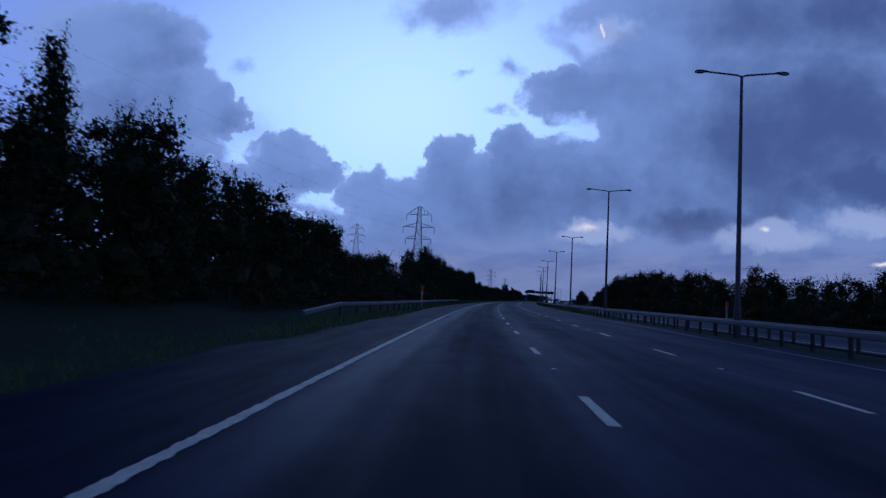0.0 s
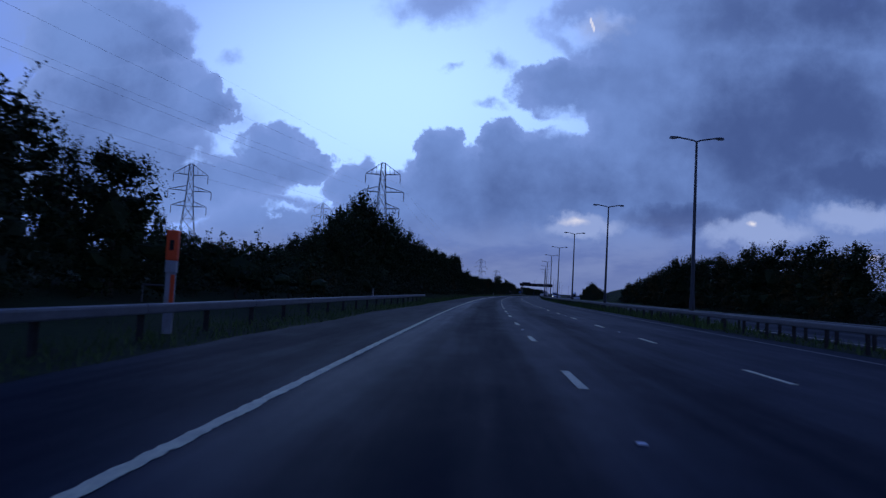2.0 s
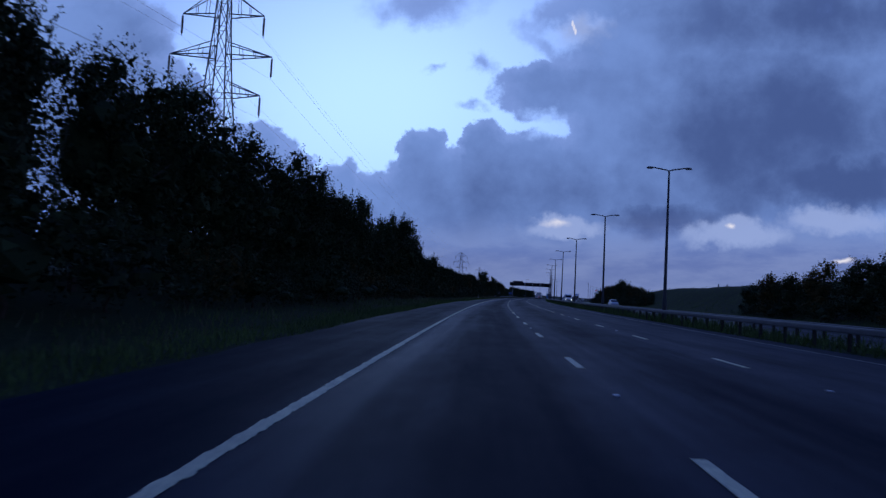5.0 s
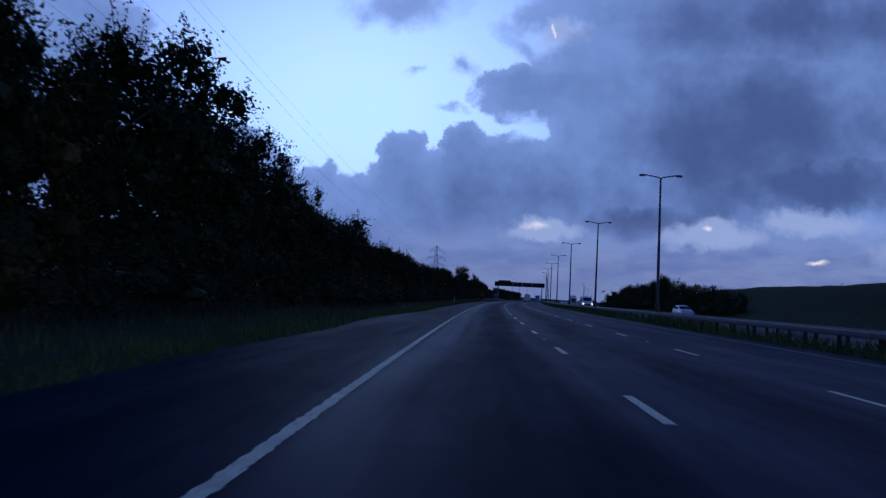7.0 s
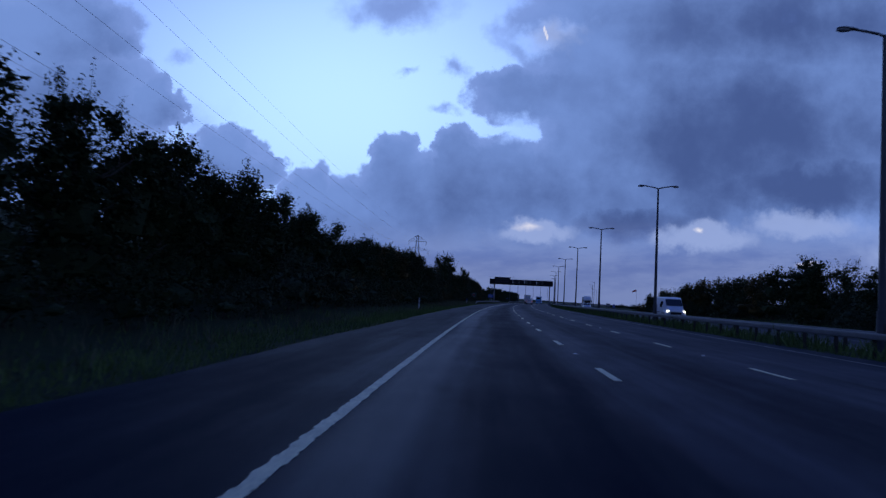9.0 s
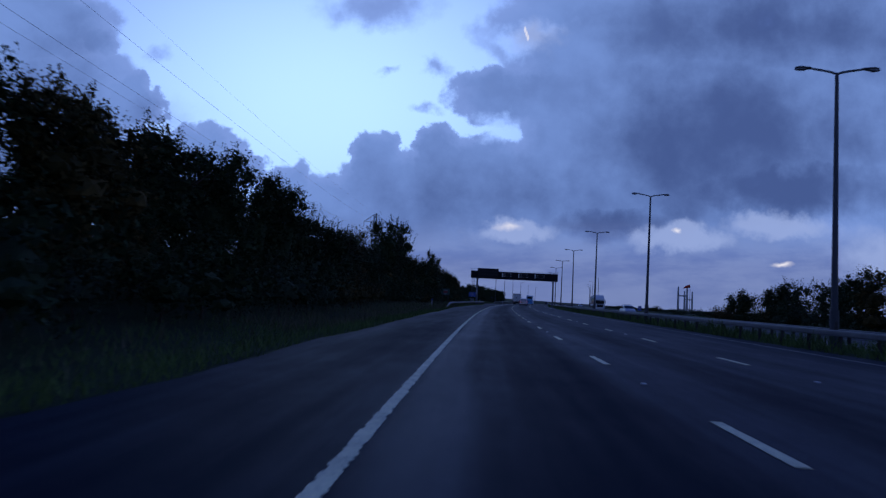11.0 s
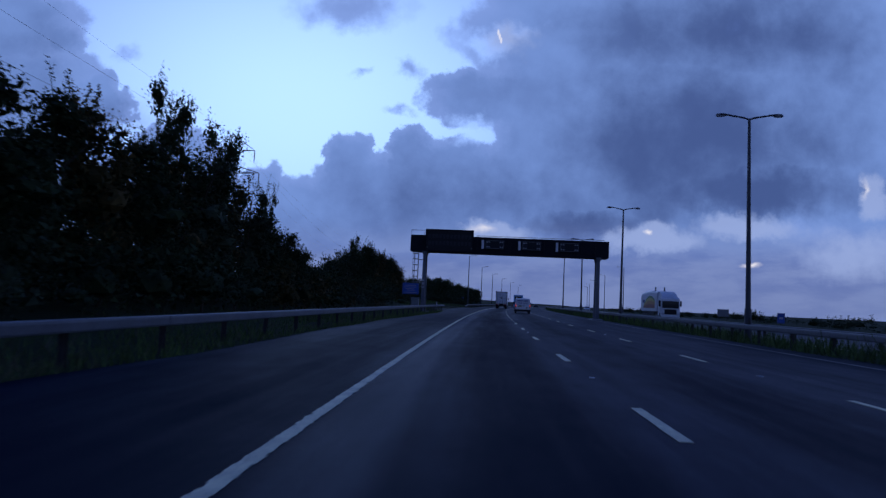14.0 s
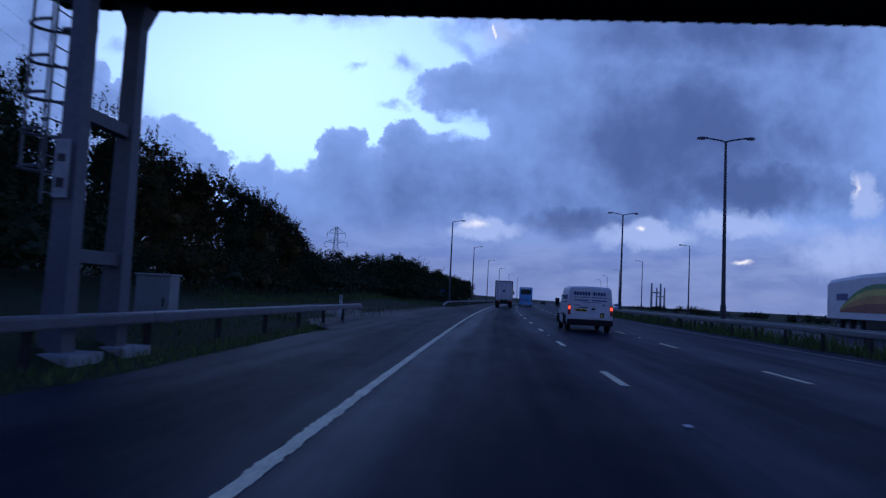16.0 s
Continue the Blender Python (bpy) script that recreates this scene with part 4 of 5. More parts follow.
sign(on_road(575, -7.5, ground_height(575, -7.5), 3), 0.8, 1.0, 1.8, SIGN_BLUE, "small blue sign on the bank", [(-0.2, 0.2, 1.3, 1.5, SIGN_PALE)], 1)


def cabinet(m, w, d, h):
    c = thing("roadside_cabinet", "grey steel equipment cabinet on a concrete plinth", "cabinet", m=m)
    part("plinth", boxed(((-w / 2 - 0.05, w / 2 + 0.05), (-d / 2 - 0.05, d / 2 + 0.05), (-0.4, 0.1)), bevel=0.01), CONCRETE, c)
    part("body", boxed(((-w / 2, w / 2), (-d / 2, d / 2), (0.1, h - 0.05)), bevel=0.015), CABINET, c)
    part("lid", boxed(((-w / 2 - 0.04, w / 2 + 0.04), (-d / 2 - 0.04, d / 2 + 0.04), (h - 0.05, h)), bevel=0.015), CABINET, c)
    door = part("door", boxed(((-w / 2 + 0.05, w / 2 - 0.05), (-d / 2 - 0.015, -d / 2 + 0.005), (0.18, h - 0.12)), bevel=0.006), CABINET, c)
    part("handle", boxed(((w / 2 - 0.15, w / 2 - 0.11), (-d / 2 - 0.04, -d / 2 - 0.012), (h * 0.45, h * 0.6)), bevel=0.006), BLACK, door)
    return c


cabinet(on_road(489.2, -6.5, 0.05, 0), 0.85, 0.5, 1.4)


def windsock(m):
    w = thing("windsock", "red windsock hanging out from a thin mast", "windsock", m=m)
    part("mast", tube(bmesh.new(), (0, 0, -1.5), (0, 0, 6.0), 0.06, 0.04, 8), COLUMN, w)
    bm = loft([[(x, r * math.cos(a), z + r * math.sin(a)) for a in [k * math.pi / 4 for k in range(8)]] for x, z, r in ((-0.1, 5.9, 0.32), (-0.7, 5.85, 0.28), (-1.3, 5.7, 0.2), (-1.75, 5.5, 0.12))])
    part("sock", bm, SOCK, w)
    part("ring", boxed(((-0.13, 0.05), (-0.03, 0.03), (5.86, 5.94))), GALVANISED, w)
    return w


windsock(on_road(447, 34.2, -0.1, 0, (0.62, 0.62, 0.92)))


def bridge_tower(at, span, top, bar):
    """One H-shaped tower of the far bridge: two tapered legs and a beam between them."""
    g = thing("bridge_tower", "far pale concrete bridge tower with two legs and a beam", "bridge tower", "towers of the far bridge", Matrix.Translation(at))
    for x in (0, span):
        part("tower_leg", loft([[(x - k, -k, z), (x + k, -k, z), (x + k, k, z), (x - k, k, z)] for k, z in ((3.6, -14), (2.9, bar), (2.1, top))]), CONCRETE, g)
    part("tower_beam", boxed(((2.5, span - 2.5), (-2.0, 2.0), (bar - 2.6, bar + 2.6)), bevel=0.3), CONCRETE, g)
    part("deck_beam", boxed(((0, span), (-3.0, 3.0), (-2, 2)), bevel=0.3), CONCRETE, g)
    return g


bridge_tower((1161, 3050, 0), 37, 94, 57)
bridge_tower((1360, 3452, 0), 37, 88, 48)


# ---- vehicles
def shell_ring(y, half, low, high, top_half, r=0.14):
    """A rounded upright section of a vehicle's body."""
    pts = [(-half + 0.05, low), (-half, low + 0.12), (-half, low + (high - low) * 0.5), (-top_half - r * 0.2, high - r * 1.6), (-top_half, high - r * 0.7), (-top_half + r, high), (0, high + 0.02)]
    return [(x, y, z) for x, z in pts] + [(-x, y, z) for x, z in pts[-2::-1]]


def van(m, label, lit=True, lettered=True, facing_light=False):
    v = thing("van", label, "van", m=m)
    rings = [shell_ring(0.0, 0.95, 0.36, 1.9, 0.85, 0.08), shell_ring(0.04, 0.97, 0.33, 1.95, 0.88, 0.1), shell_ring(0.14, 0.985, 0.3, 1.98, 0.89, 0.1), shell_ring(1.5, 0.985, 0.3, 2.0, 0.89, 0.1), shell_ring(3.1, 0.985, 0.3, 1.98, 0.86, 0.1), shell_ring(3.55, 0.985, 0.36, 1.86, 0.76), shell_ring(4.15, 0.97, 0.36, 1.22, 0.80), shell_ring(4.7, 0.93, 0.36, 1.02, 0.76), shell_ring(4.85, 0.86, 0.4, 0.85, 0.7)]
    part("body", loft(rings), WHITE_VAN, v, smooth=False)
    part("rear_bumper", boxed(((-0.98, 0.98), (-0.12, 0.2), (0.3, 0.56)), bevel=0.04), BLACK, v, "black plastic bumper")
    for x0, x1 in ((-0.83, -0.008), (0.008, 0.83)):
        d = part("rear_door", loft([[(x0, y, 0.62), (x1, y, 0.62), (x1 * (0.98 if x1 > 0.1 else 1), y, 1.2), (x1 * (0.93 if x1 > 0.1 else 1), y, 1.86), (x0 * (0.93 if x0 < -0.1 else 1), y, 1.86), (x0 * (0.98 if x0 < -0.1 else 1), y, 1.2)] for y in (-0.035, 0.02)]), WHITE_VAN, v)
        part("panel_press", boxed(((x0 + 0.1, x1 - 0.1), (-0.042, -0.03), (1.22, 1.26)), bevel=0.004), WHITE_VAN, d)
        for z in (0.85, 1.6):
            hx = x0 - 0.02 if x0 < -0.1 else x1 - 0.02
            part("hinge", boxed(((hx, hx + 0.04), (-0.06, -0.02), (z - 0.05, z + 0.05)), bevel=0.008), WHITE_VAN, d)
        if x0 > 0:
            part("handle", boxed(((0.06, 0.2), (-0.06, -0.03), (0.98, 1.06)), bevel=0.01), BLACK, d)
            if lettered:
                part("sticker", boxed(((0.42, 0.6), (-0.04, -0.033), (0.66, 0.86))), BLACK, d)
                part("sticker_mark", boxed(((0.46, 0.56), (-0.043, -0.039), (0.69, 0.8))), PLATE_YELLOW, d)
                part("badge", boxed(((0.5, 0.62), (-0.045, -0.03), (1.18, 1.23)), bevel=0.006), LETTER_BLUE, d)
        elif lettered:
            plate = part("number_plate", boxed(((-0.66, -0.14), (-0.05, -0.034), (0.9, 1.01)), bevel=0.005), PLATE_YELLOW, d, "yellow rear plate with dark bars")
            for x0, x1 in ((-0.62, -0.42), (-0.36, -0.18)):
                part("plate_bar", boxed(((x0, x1), (-0.054, -0.049), (0.925, 0.985))), BLACK, plate)
            part("grab_recess", boxed(((-0.5, -0.1), (-0.04, -0.033), (1.05, 1.09))), BLACK, d)
    if lettered:
        x = -0.72
        for w in (0.09, 0.1, 0.09, 0.09, 0.1, 0.1, None, 0.1, 0.05, 0.09, 0.1, 0.09):
            if w is None:
                x += 0.1
                continue
            part("letter_bar", boxed(((x, x + w), (-0.041, -0.034), (1.6, 1.75))), LETTER_BLUE, v)
            x += w + 0.025
        for x0, x1, z0, z1 in ((-0.7, -0.05, 1.5, 1.53), (0.05, 0.68, 1.5, 1.53), (-0.7, -0.08, 1.36, 1.41), (0.05, 0.68, 1.36, 1.41), (-0.45, -0.02, 1.29, 1.31), (0.02, 0.45, 1.29, 1.31), (-0.72, -0.45, 1.15, 1.18)):
            part("print_bar", boxed(((x0, x1), (-0.04, -0.034), (z0, z1))), LETTER_BLUE, v)
        for side in (-1, 1):
            y = 0.45
            for w in (0.13, 0.13, 0.13, 0.13, 0.13, 0.13, None, 0.13, 0.06, 0.13, 0.13, 0.13):
                if w is None:
                    y += 0.12
                    continue
                part("letter_bar", boxed(((side * 0.945 - 0.03, side * 0.945 + 0.03), (y, y + w), (1.42, 1.6))), LETTER_BLUE, v)
                y += w + 0.03
            part("print_bar", boxed(((side * 0.965 - 0.03, side * 0.965 + 0.03), (0.5, 2.2), (1.28, 1.32))), LETTER_BLUE, v)
    for side in (-1, 1):
        part("tail_lamp", boxed(((side * 0.9 - 0.055, side * 0.9 + 0.055), (-0.05, 0.1), (0.75, 1.18)), bevel=0.02), TAIL_RED, v, "upright red tail lamp")
        if lit:
            part("lit_lamp", boxed(((side * 0.9 - 0.05, side * 0.9 + 0.05), (-0.058, -0.04), (0.98, 1.12)), bevel=0.006), TAIL_LIT, v, "lit red lamp")
        part("mirror", boxed(((side * 1.1 - 0.1, side * 1.1 + 0.1), (3.55, 3.7), (1.15, 1.45)), bevel=0.03), BLACK, v)
        part("side_window", boxed(((side * 0.9 - 0.02, side * 0.9 + 0.035), (2.75, 3.5), (1.2, 1.62)), bevel=0.01), GLASS_DARK, v)
        part("side_strip", boxed(((side * 0.985 - 0.02, side * 0.985 + 0.02), (0.9, 2.6), (0.7, 0.78)), bevel=0.01), BLACK, v)
        part("headlamp", boxed(((side * 0.72 - 0.14, side * 0.72 + 0.14), (4.72, 4.84), (0.76, 0.92)), bevel=0.03), HEADLIGHT if facing_light else LAMP_CLEAR, v)
        for y in (0.85, 3.85):
            wheel_on(v, side * 0.87, y, 0.33, 0.2, side)
            part("wheel_arch", boxed(((side * 0.96 - 0.05, side * 0.96 + 0.035), (y - 0.42, y + 0.42), (0.3, 0.72)), bevel=0.12), BLACK, v)
    part("windscreen", loft([[(-0.72, y, z), (0.72, y, z), (0.72, y + 0.03, z + 0.02), (-0.72, y + 0.03, z + 0.02)] for y, z in ((4.12, 1.28), (3.6, 1.8))]), GLASS_DARK, v)
    part("grille", boxed(((-0.5, 0.5), (4.78, 4.87), (0.6, 0.78)), bevel=0.02), BLACK, v)
    return v


van(on_road(503.3, 5.8, 0.0, 0), "dirty white panel van with dark blue lettering and lit tail lamps")
van(on_road(335, 18.3, 0.0, 180, (1, 1, 1.16)), "plain white panel van with lit headlamps on the opposite carriageway", False, False, True)


def lorry(m):
    v = thing("lorry", "white box lorry seen from behind with closed rear doors", "lorry", m=m)
    part("box_body", boxed(((-1.27, 1.27), (0, 7.6), (1.15, 3.9)), bevel=0.04), WHITE_LORRY, v)
    for x0, x1 in ((-1.17, -0.01), (0.01, 1.17)):
        d = part("rear_door", boxed(((x0, x1), (-0.05, 0.01), (1.25, 3.78)), bevel=0.01), WHITE_LORRY, v)
        for x in (x0 + 0.3, x1 - 0.3):
            part("lock_rod", tube(bmesh.new(), (x, -0.07, 1.27), (x, -0.07, 3.75), 0.025, sides=8), GALVANISED, d)
        for z in (1.6, 2.5, 3.4):
            hx = x0 if x0 < -0.5 else x1 - 0.12
            part("hinge", boxed(((hx, hx + 0.12), (-0.07, -0.04), (z, z + 0.06))), GALVANISED, d)
    part("door_frame", boxed(((-1.29, -1.17), (-0.06, 0.05), (1.12, 3.92)), ((1.17, 1.29), (-0.06, 0.05), (1.12, 3.92)), ((-1.17, 1.17), (-0.06, 0.05), (3.8, 3.92))), BLACK, v, "dark rear frame")
    part("rear_mark", boxed(((-0.15, 0.15), (-0.08, -0.055), (2.3, 2.6)), bevel=0.02), BLACK, v)
    part("underrun_bar", boxed(((-1.2, 1.2), (0.05, 0.17), (0.55, 0.75)), bevel=0.02), BLACK, v)
    part("chassis", boxed(((-0.5, 0.5), (0.1, 9.2), (0.7, 1.15))), BLACK, v)
    for side in (-1, 1):
        part("tail_lamp", boxed(((side * 0.95 - 0.2, side * 0.95 + 0.2), (0.0, 0.1), (0.85, 1.0)), bevel=0.015), TAIL_RED, v)
        part("mud_flap", boxed(((side * 0.95 - 0.28, side * 0.95 + 0.28), (0.5, 0.52), (0.25, 0.95))), BLACK, v)
        for y in (1.4, 2.6, 8.6):
            wheel_on(v, side * 1.0, y, 0.48, 0.45, side)
        part("mirror", boxed(((side * 1.4 - 0.1, side * 1.4 + 0.1), (9.3, 9.4), (2.0, 2.6)), bevel=0.02), BLACK, v)
    part("cab", boxed(((-1.22, 1.22), (7.8, 9.6), (0.6, 3.0)), bevel=0.12), WHITE_LORRY, v)
    part("windscreen", boxed(((-1.05, 1.05), (9.58, 9.63), (1.7, 2.6)), bevel=0.02), GLASS_DARK, v)
    part("wind_deflector", loft([[(-1.1, 7.8, 3.0), (1.1, 7.8, 3.0), (1.1, 7.8, 3.8), (-1.1, 7.8, 3.8)], [(-1.1, 9.2, 2.95), (1.1, 9.2, 2.95), (1.1, 9.2, 3.05), (-1.1, 9.2, 3.05)]]), WHITE_LORRY, v)
    return v


def coach(m):
    v = thing("coach", "sky-blue coach seen from behind with a tall rear window", "coach", m=m)
    part("body", boxed(((-1.25, 1.25), (0, 11.5), (0.45, 3.75)), bevel=0.14), BLUE_COACH, v)
    part("rear_window", boxed(((-0.95, 0.95), (-0.03, 0.03), (2.35, 3.3)), bevel=0.02), GLASS_DARK, v)
    part("roof_band", boxed(((-1.0, 1.0), (-0.02, 0.03), (3.4, 3.62)), bevel=0.02), SIGN_WHITE, v, "pale band above the rear window")
    hatch = part("engine_hatch", boxed(((-0.9, 0.9), (-0.03, 0.02), (0.95, 2.0)), bevel=0.02), BLUE_COACH, v)
    bm = bmesh.new()
    for z in np.arange(1.1, 1.5, 0.08):
        box(bm, (-0.7, 0.7), (-0.045, -0.028), (z, z + 0.03))
    part("grille", bm, BLACK, hatch)
    part("bumper", boxed(((-1.22, 1.22), (-0.08, 0.1), (0.42, 0.75)), bevel=0.05), BLUE_COACH, v)
    part("plate", boxed(((-0.26, 0.26), (-0.095, -0.075), (0.53, 0.64))), PLATE_YELLOW, v)
    for side in (-1, 1):
        part("tail_lamp", boxed(((side * 1.08 - 0.08, side * 1.08 + 0.08), (-0.04, 0.05), (0.95, 1.7)), bevel=0.02), TAIL_RED, v)
        part("side_glass", boxed(((side * 1.25 - 0.02, side * 1.25 + 0.012), (0.6, 10.8), (2.0, 3.2)), bevel=0.01), GLASS_DARK, v)
        for y in (2.8, 9.0):
            wheel_on(v, side * 1.08, y, 0.5, 0.3, side)
    return v


lorry(on_road(573, 1.83))
coach(on_road(605, 5.3))


def articulated_lorry(m):
    """Local y runs the way that it drives."""
    v = thing("articulated_lorry", "white lorry with curved roof and printed trailer on the opposite carriageway", "lorry", m=m)
    rings = []
    for y, h in ((-13.4, 3.55), (-13.2, 3.7), (-9, 3.95), (-6, 4.0), (-3.0, 3.9), (-2.6, 3.8)):
        rings.append([(-1.27, y, 1.1), (-1.27, y, h - 0.25), (-1.1, y, h), (1.1, y, h), (1.27, y, h - 0.25), (1.27, y, 1.1)])
    part("trailer", loft(rings), WHITE_LORRY, v, "white trailer with a curved roof")
    for side in (-1, 1):
        prints = part("side_print", boxed(((side * 1.275 - 0.008, side * 1.275 + 0.008), (-12.3, -3.6), (1.5, 3.4)), bevel=0.004), SIGN_WHITE, v, "printed trailer side with arched colour bands")
        for k, (mat, top) in enumerate(((ART_GREEN, 3.3), (ART_YELLOW, 3.0), (ART_ORANGE, 2.6), (ART_RED, 2.1))):
            x, dx = side * (1.284 + 0.004 * k), side * 0.003
            arc = [(-11.6 + 7.8 * j / 14, 1.55 + (top - 1.55) * max(0.0, 1 - abs((j - 8.5) / 9.0) ** 2.2)) for j in range(15)]
            low = [(y, 1.52) for y, _ in arc]
            part("print_band", loft([[(x + q * dx, y, z), (x + q * dx, y, b), (x - q * dx, y, b), (x - q * dx, y, z)] for q in (1,) for (y, z), (_, b) in zip(arc, low)]), mat, prints)
        part("print_bar", boxed(((side * 1.284 - 0.006, side * 1.284 + 0.006), (-12.1, -10.6), (2.3, 2.75)), bevel=0.003), LETTER_BLUE, prints)
        part("side_skirt", boxed(((side * 1.2 - 0.03, side * 1.2 + 0.03), (-8.5, -4.2), (0.5, 1.05)), bevel=0.01), BLACK, v)
        for y in (-12.0, -10.7, -9.4, -2.9, -0.9):
            wheel_on(v, side * 1.02, y, 0.5, 0.4, side)
        part("mirror", boxed(((side * 1.42 - 0.1, side * 1.42 + 0.1), (-0.35, -0.2), (1.9, 2.6)), bevel=0.02), BLACK, v)
        part("headlamp", boxed(((side * 0.95 - 0.16, side * 0.95 + 0.16), (-0.03, 0.04), (0.7, 0.95)), bevel=0.02), LAMP_CLEAR, v)
        part("side_window", boxed(((side * 1.21 - 0.02, side * 1.21 + 0.025), (-1.3, -0.4), (1.75, 2.5)), bevel=0.02), GLASS_DARK, v)
    part("cab", loft([[(-1.22, y, 0.55), (1.22, y, 0.55), (1.22, y, h), (-1.22, y, h)] for y, h in ((-2.0, 3.1), (-0.5, 3.05), (-0.1, 2.85), (0.0, 1.6))]), WHITE_LORRY, v)
    part("windscreen", boxed(((-1.08, 1.08), (-0.08, 0.03), (1.6, 2.55)), bevel=0.03), GLASS_DARK, v)
    part("grille", boxed(((-0.8, 0.8), (-0.02, 0.05), (0.75, 1.45)), bevel=0.03), BLACK, v)
    part("bumper", boxed(((-1.2, 1.2), (-0.1, 0.1), (0.38, 0.66)), bevel=0.04), WHITE_LORRY, v)
    part("wind_deflector", loft([[(-1.1, y, 2.95), (1.1, y, 2.95), (1.0, y, h), (-1.0, y, h)] for y, h in ((-2.1, 3.8), (-1.2, 3.6), (-0.4, 3.05))]), WHITE_LORRY, v)
    part("chassis", boxed(((-0.5, 0.5), (-13.0, -0.3), (0.7, 1.1))), BLACK, v)
    return v


articulated_lorry(on_road(509, 25.8, 0.0, 180))


def car(m, paint, label, lit):
    v = thing("car", label, "car", m=m)
    rings = [shell_ring(0.0, 0.8, 0.4, 0.95, 0.68, 0.1), shell_ring(0.25, 0.87, 0.28, 1.1, 0.72, 0.1), shell_ring(0.8, 0.88, 0.25, 1.42, 0.6, 0.12), shell_ring(1.9, 0.88, 0.25, 1.47, 0.6, 0.12), shell_ring(2.5, 0.88, 0.25, 1.32, 0.62, 0.12), shell_ring(3.1, 0.87, 0.25, 0.98, 0.72, 0.1), shell_ring(3.9, 0.84, 0.27, 0.86, 0.7, 0.1), shell_ring(4.2, 0.74, 0.35, 0.7, 0.62, 0.08)]
    part("body", loft(rings), paint, v, smooth=True)
    part("windscreen", loft([[(-0.62, y, z), (0.62, y, z), (0.62, y + 0.02, z + 0.03), (-0.62, y + 0.02, z + 0.03)] for y, z in ((3.05, 1.0), (2.45, 1.36))]), GLASS_DARK, v)
    part("rear_window", loft([[(-0.58, y, z), (0.58, y, z), (0.58, y - 0.02, z + 0.03), (-0.58, y - 0.02, z + 0.03)] for y, z in ((0.3, 1.12), (0.75, 1.4))]), GLASS_DARK, v)
    for side in (-1, 1):
        part("side_glass", boxed(((side * 0.74 - 0.03, side * 0.74 + 0.04), (0.9, 2.6), (1.0, 1.28)), bevel=0.02), GLASS_DARK, v)
        part("headlamp", boxed(((side * 0.6 - 0.13, side * 0.6 + 0.13), (4.02, 4.14), (0.6, 0.74)), bevel=0.03), HEADLIGHT if lit else LAMP_CLEAR, v)
        part("tail_lamp", boxed(((side * 0.66 - 0.13, side * 0.66 + 0.13), (0.0, 0.1), (0.75, 0.9)), bevel=0.02), TAIL_RED, v)
        for y in (0.8, 3.3):
            wheel_on(v, side * 0.8, y, 0.31, 0.2, side)
    return v


car(on_road(293, 25.0, 0.0, 180), SILVER_CAR, "silver hatchback on the opposite carriageway", False)
car(on_road(424, 19.6, 0.0, 180), SILVER_CAR, "silver car with unlit lamps on the opposite carriageway", False)
car(on_road(690, 9.3), DARK_CAR, "small dark car far ahead in the outer lane", False)
car(on_road(640, 26.5, 0.0, 180), SILVER_CAR, "pale car far off on the opposite carriageway", False)


# ---- trees and bushes
RNG = np.random.default_rng(7)


def leaves(centres, size, spread, per, upright=0.0):
    """Small pointed leaves scattered round the given places: points and faces."""
    c = np.repeat(np.asarray(centres, float), per, axis=0)
    n = len(c)
    c = c + RNG.normal(0, 1, (n, 3)) * spread
    a = RNG.normal(0, 1, (n, 3))
    a[:, 2] += upright
    a /= np.linalg.norm(a, axis=1)[:, None]
    b = np.cross(a, RNG.normal(0, 1, (n, 3)))
    b /= np.linalg.norm(b, axis=1)[:, None] + 1e-9
    k = size * RNG.uniform(0.6, 1.35, n)[:, None]
    v = np.stack([c - a * k * 0.6 - b * k * 0.62, c - a * k * 0.6 + b * k * 0.62, c + a * k], 1).reshape(-1, 3)
    return v, np.arange(3 * n).reshape(-1, 3)


def clump(detail):
    bm = bmesh.new()
    bmesh.ops.create_icosphere(bm, subdivisions=detail, radius=1.0)
    data = np.array([v.co for v in bm.verts]), np.array([[v.index for v in f.verts] for f in bm.faces])
    bm.free()
    return data


CLUMP = clump(1)


def outward(n):
    d = RNG.normal(0, 1, (n, 3))
    return d / np.linalg.norm(d, axis=1)[:, None]


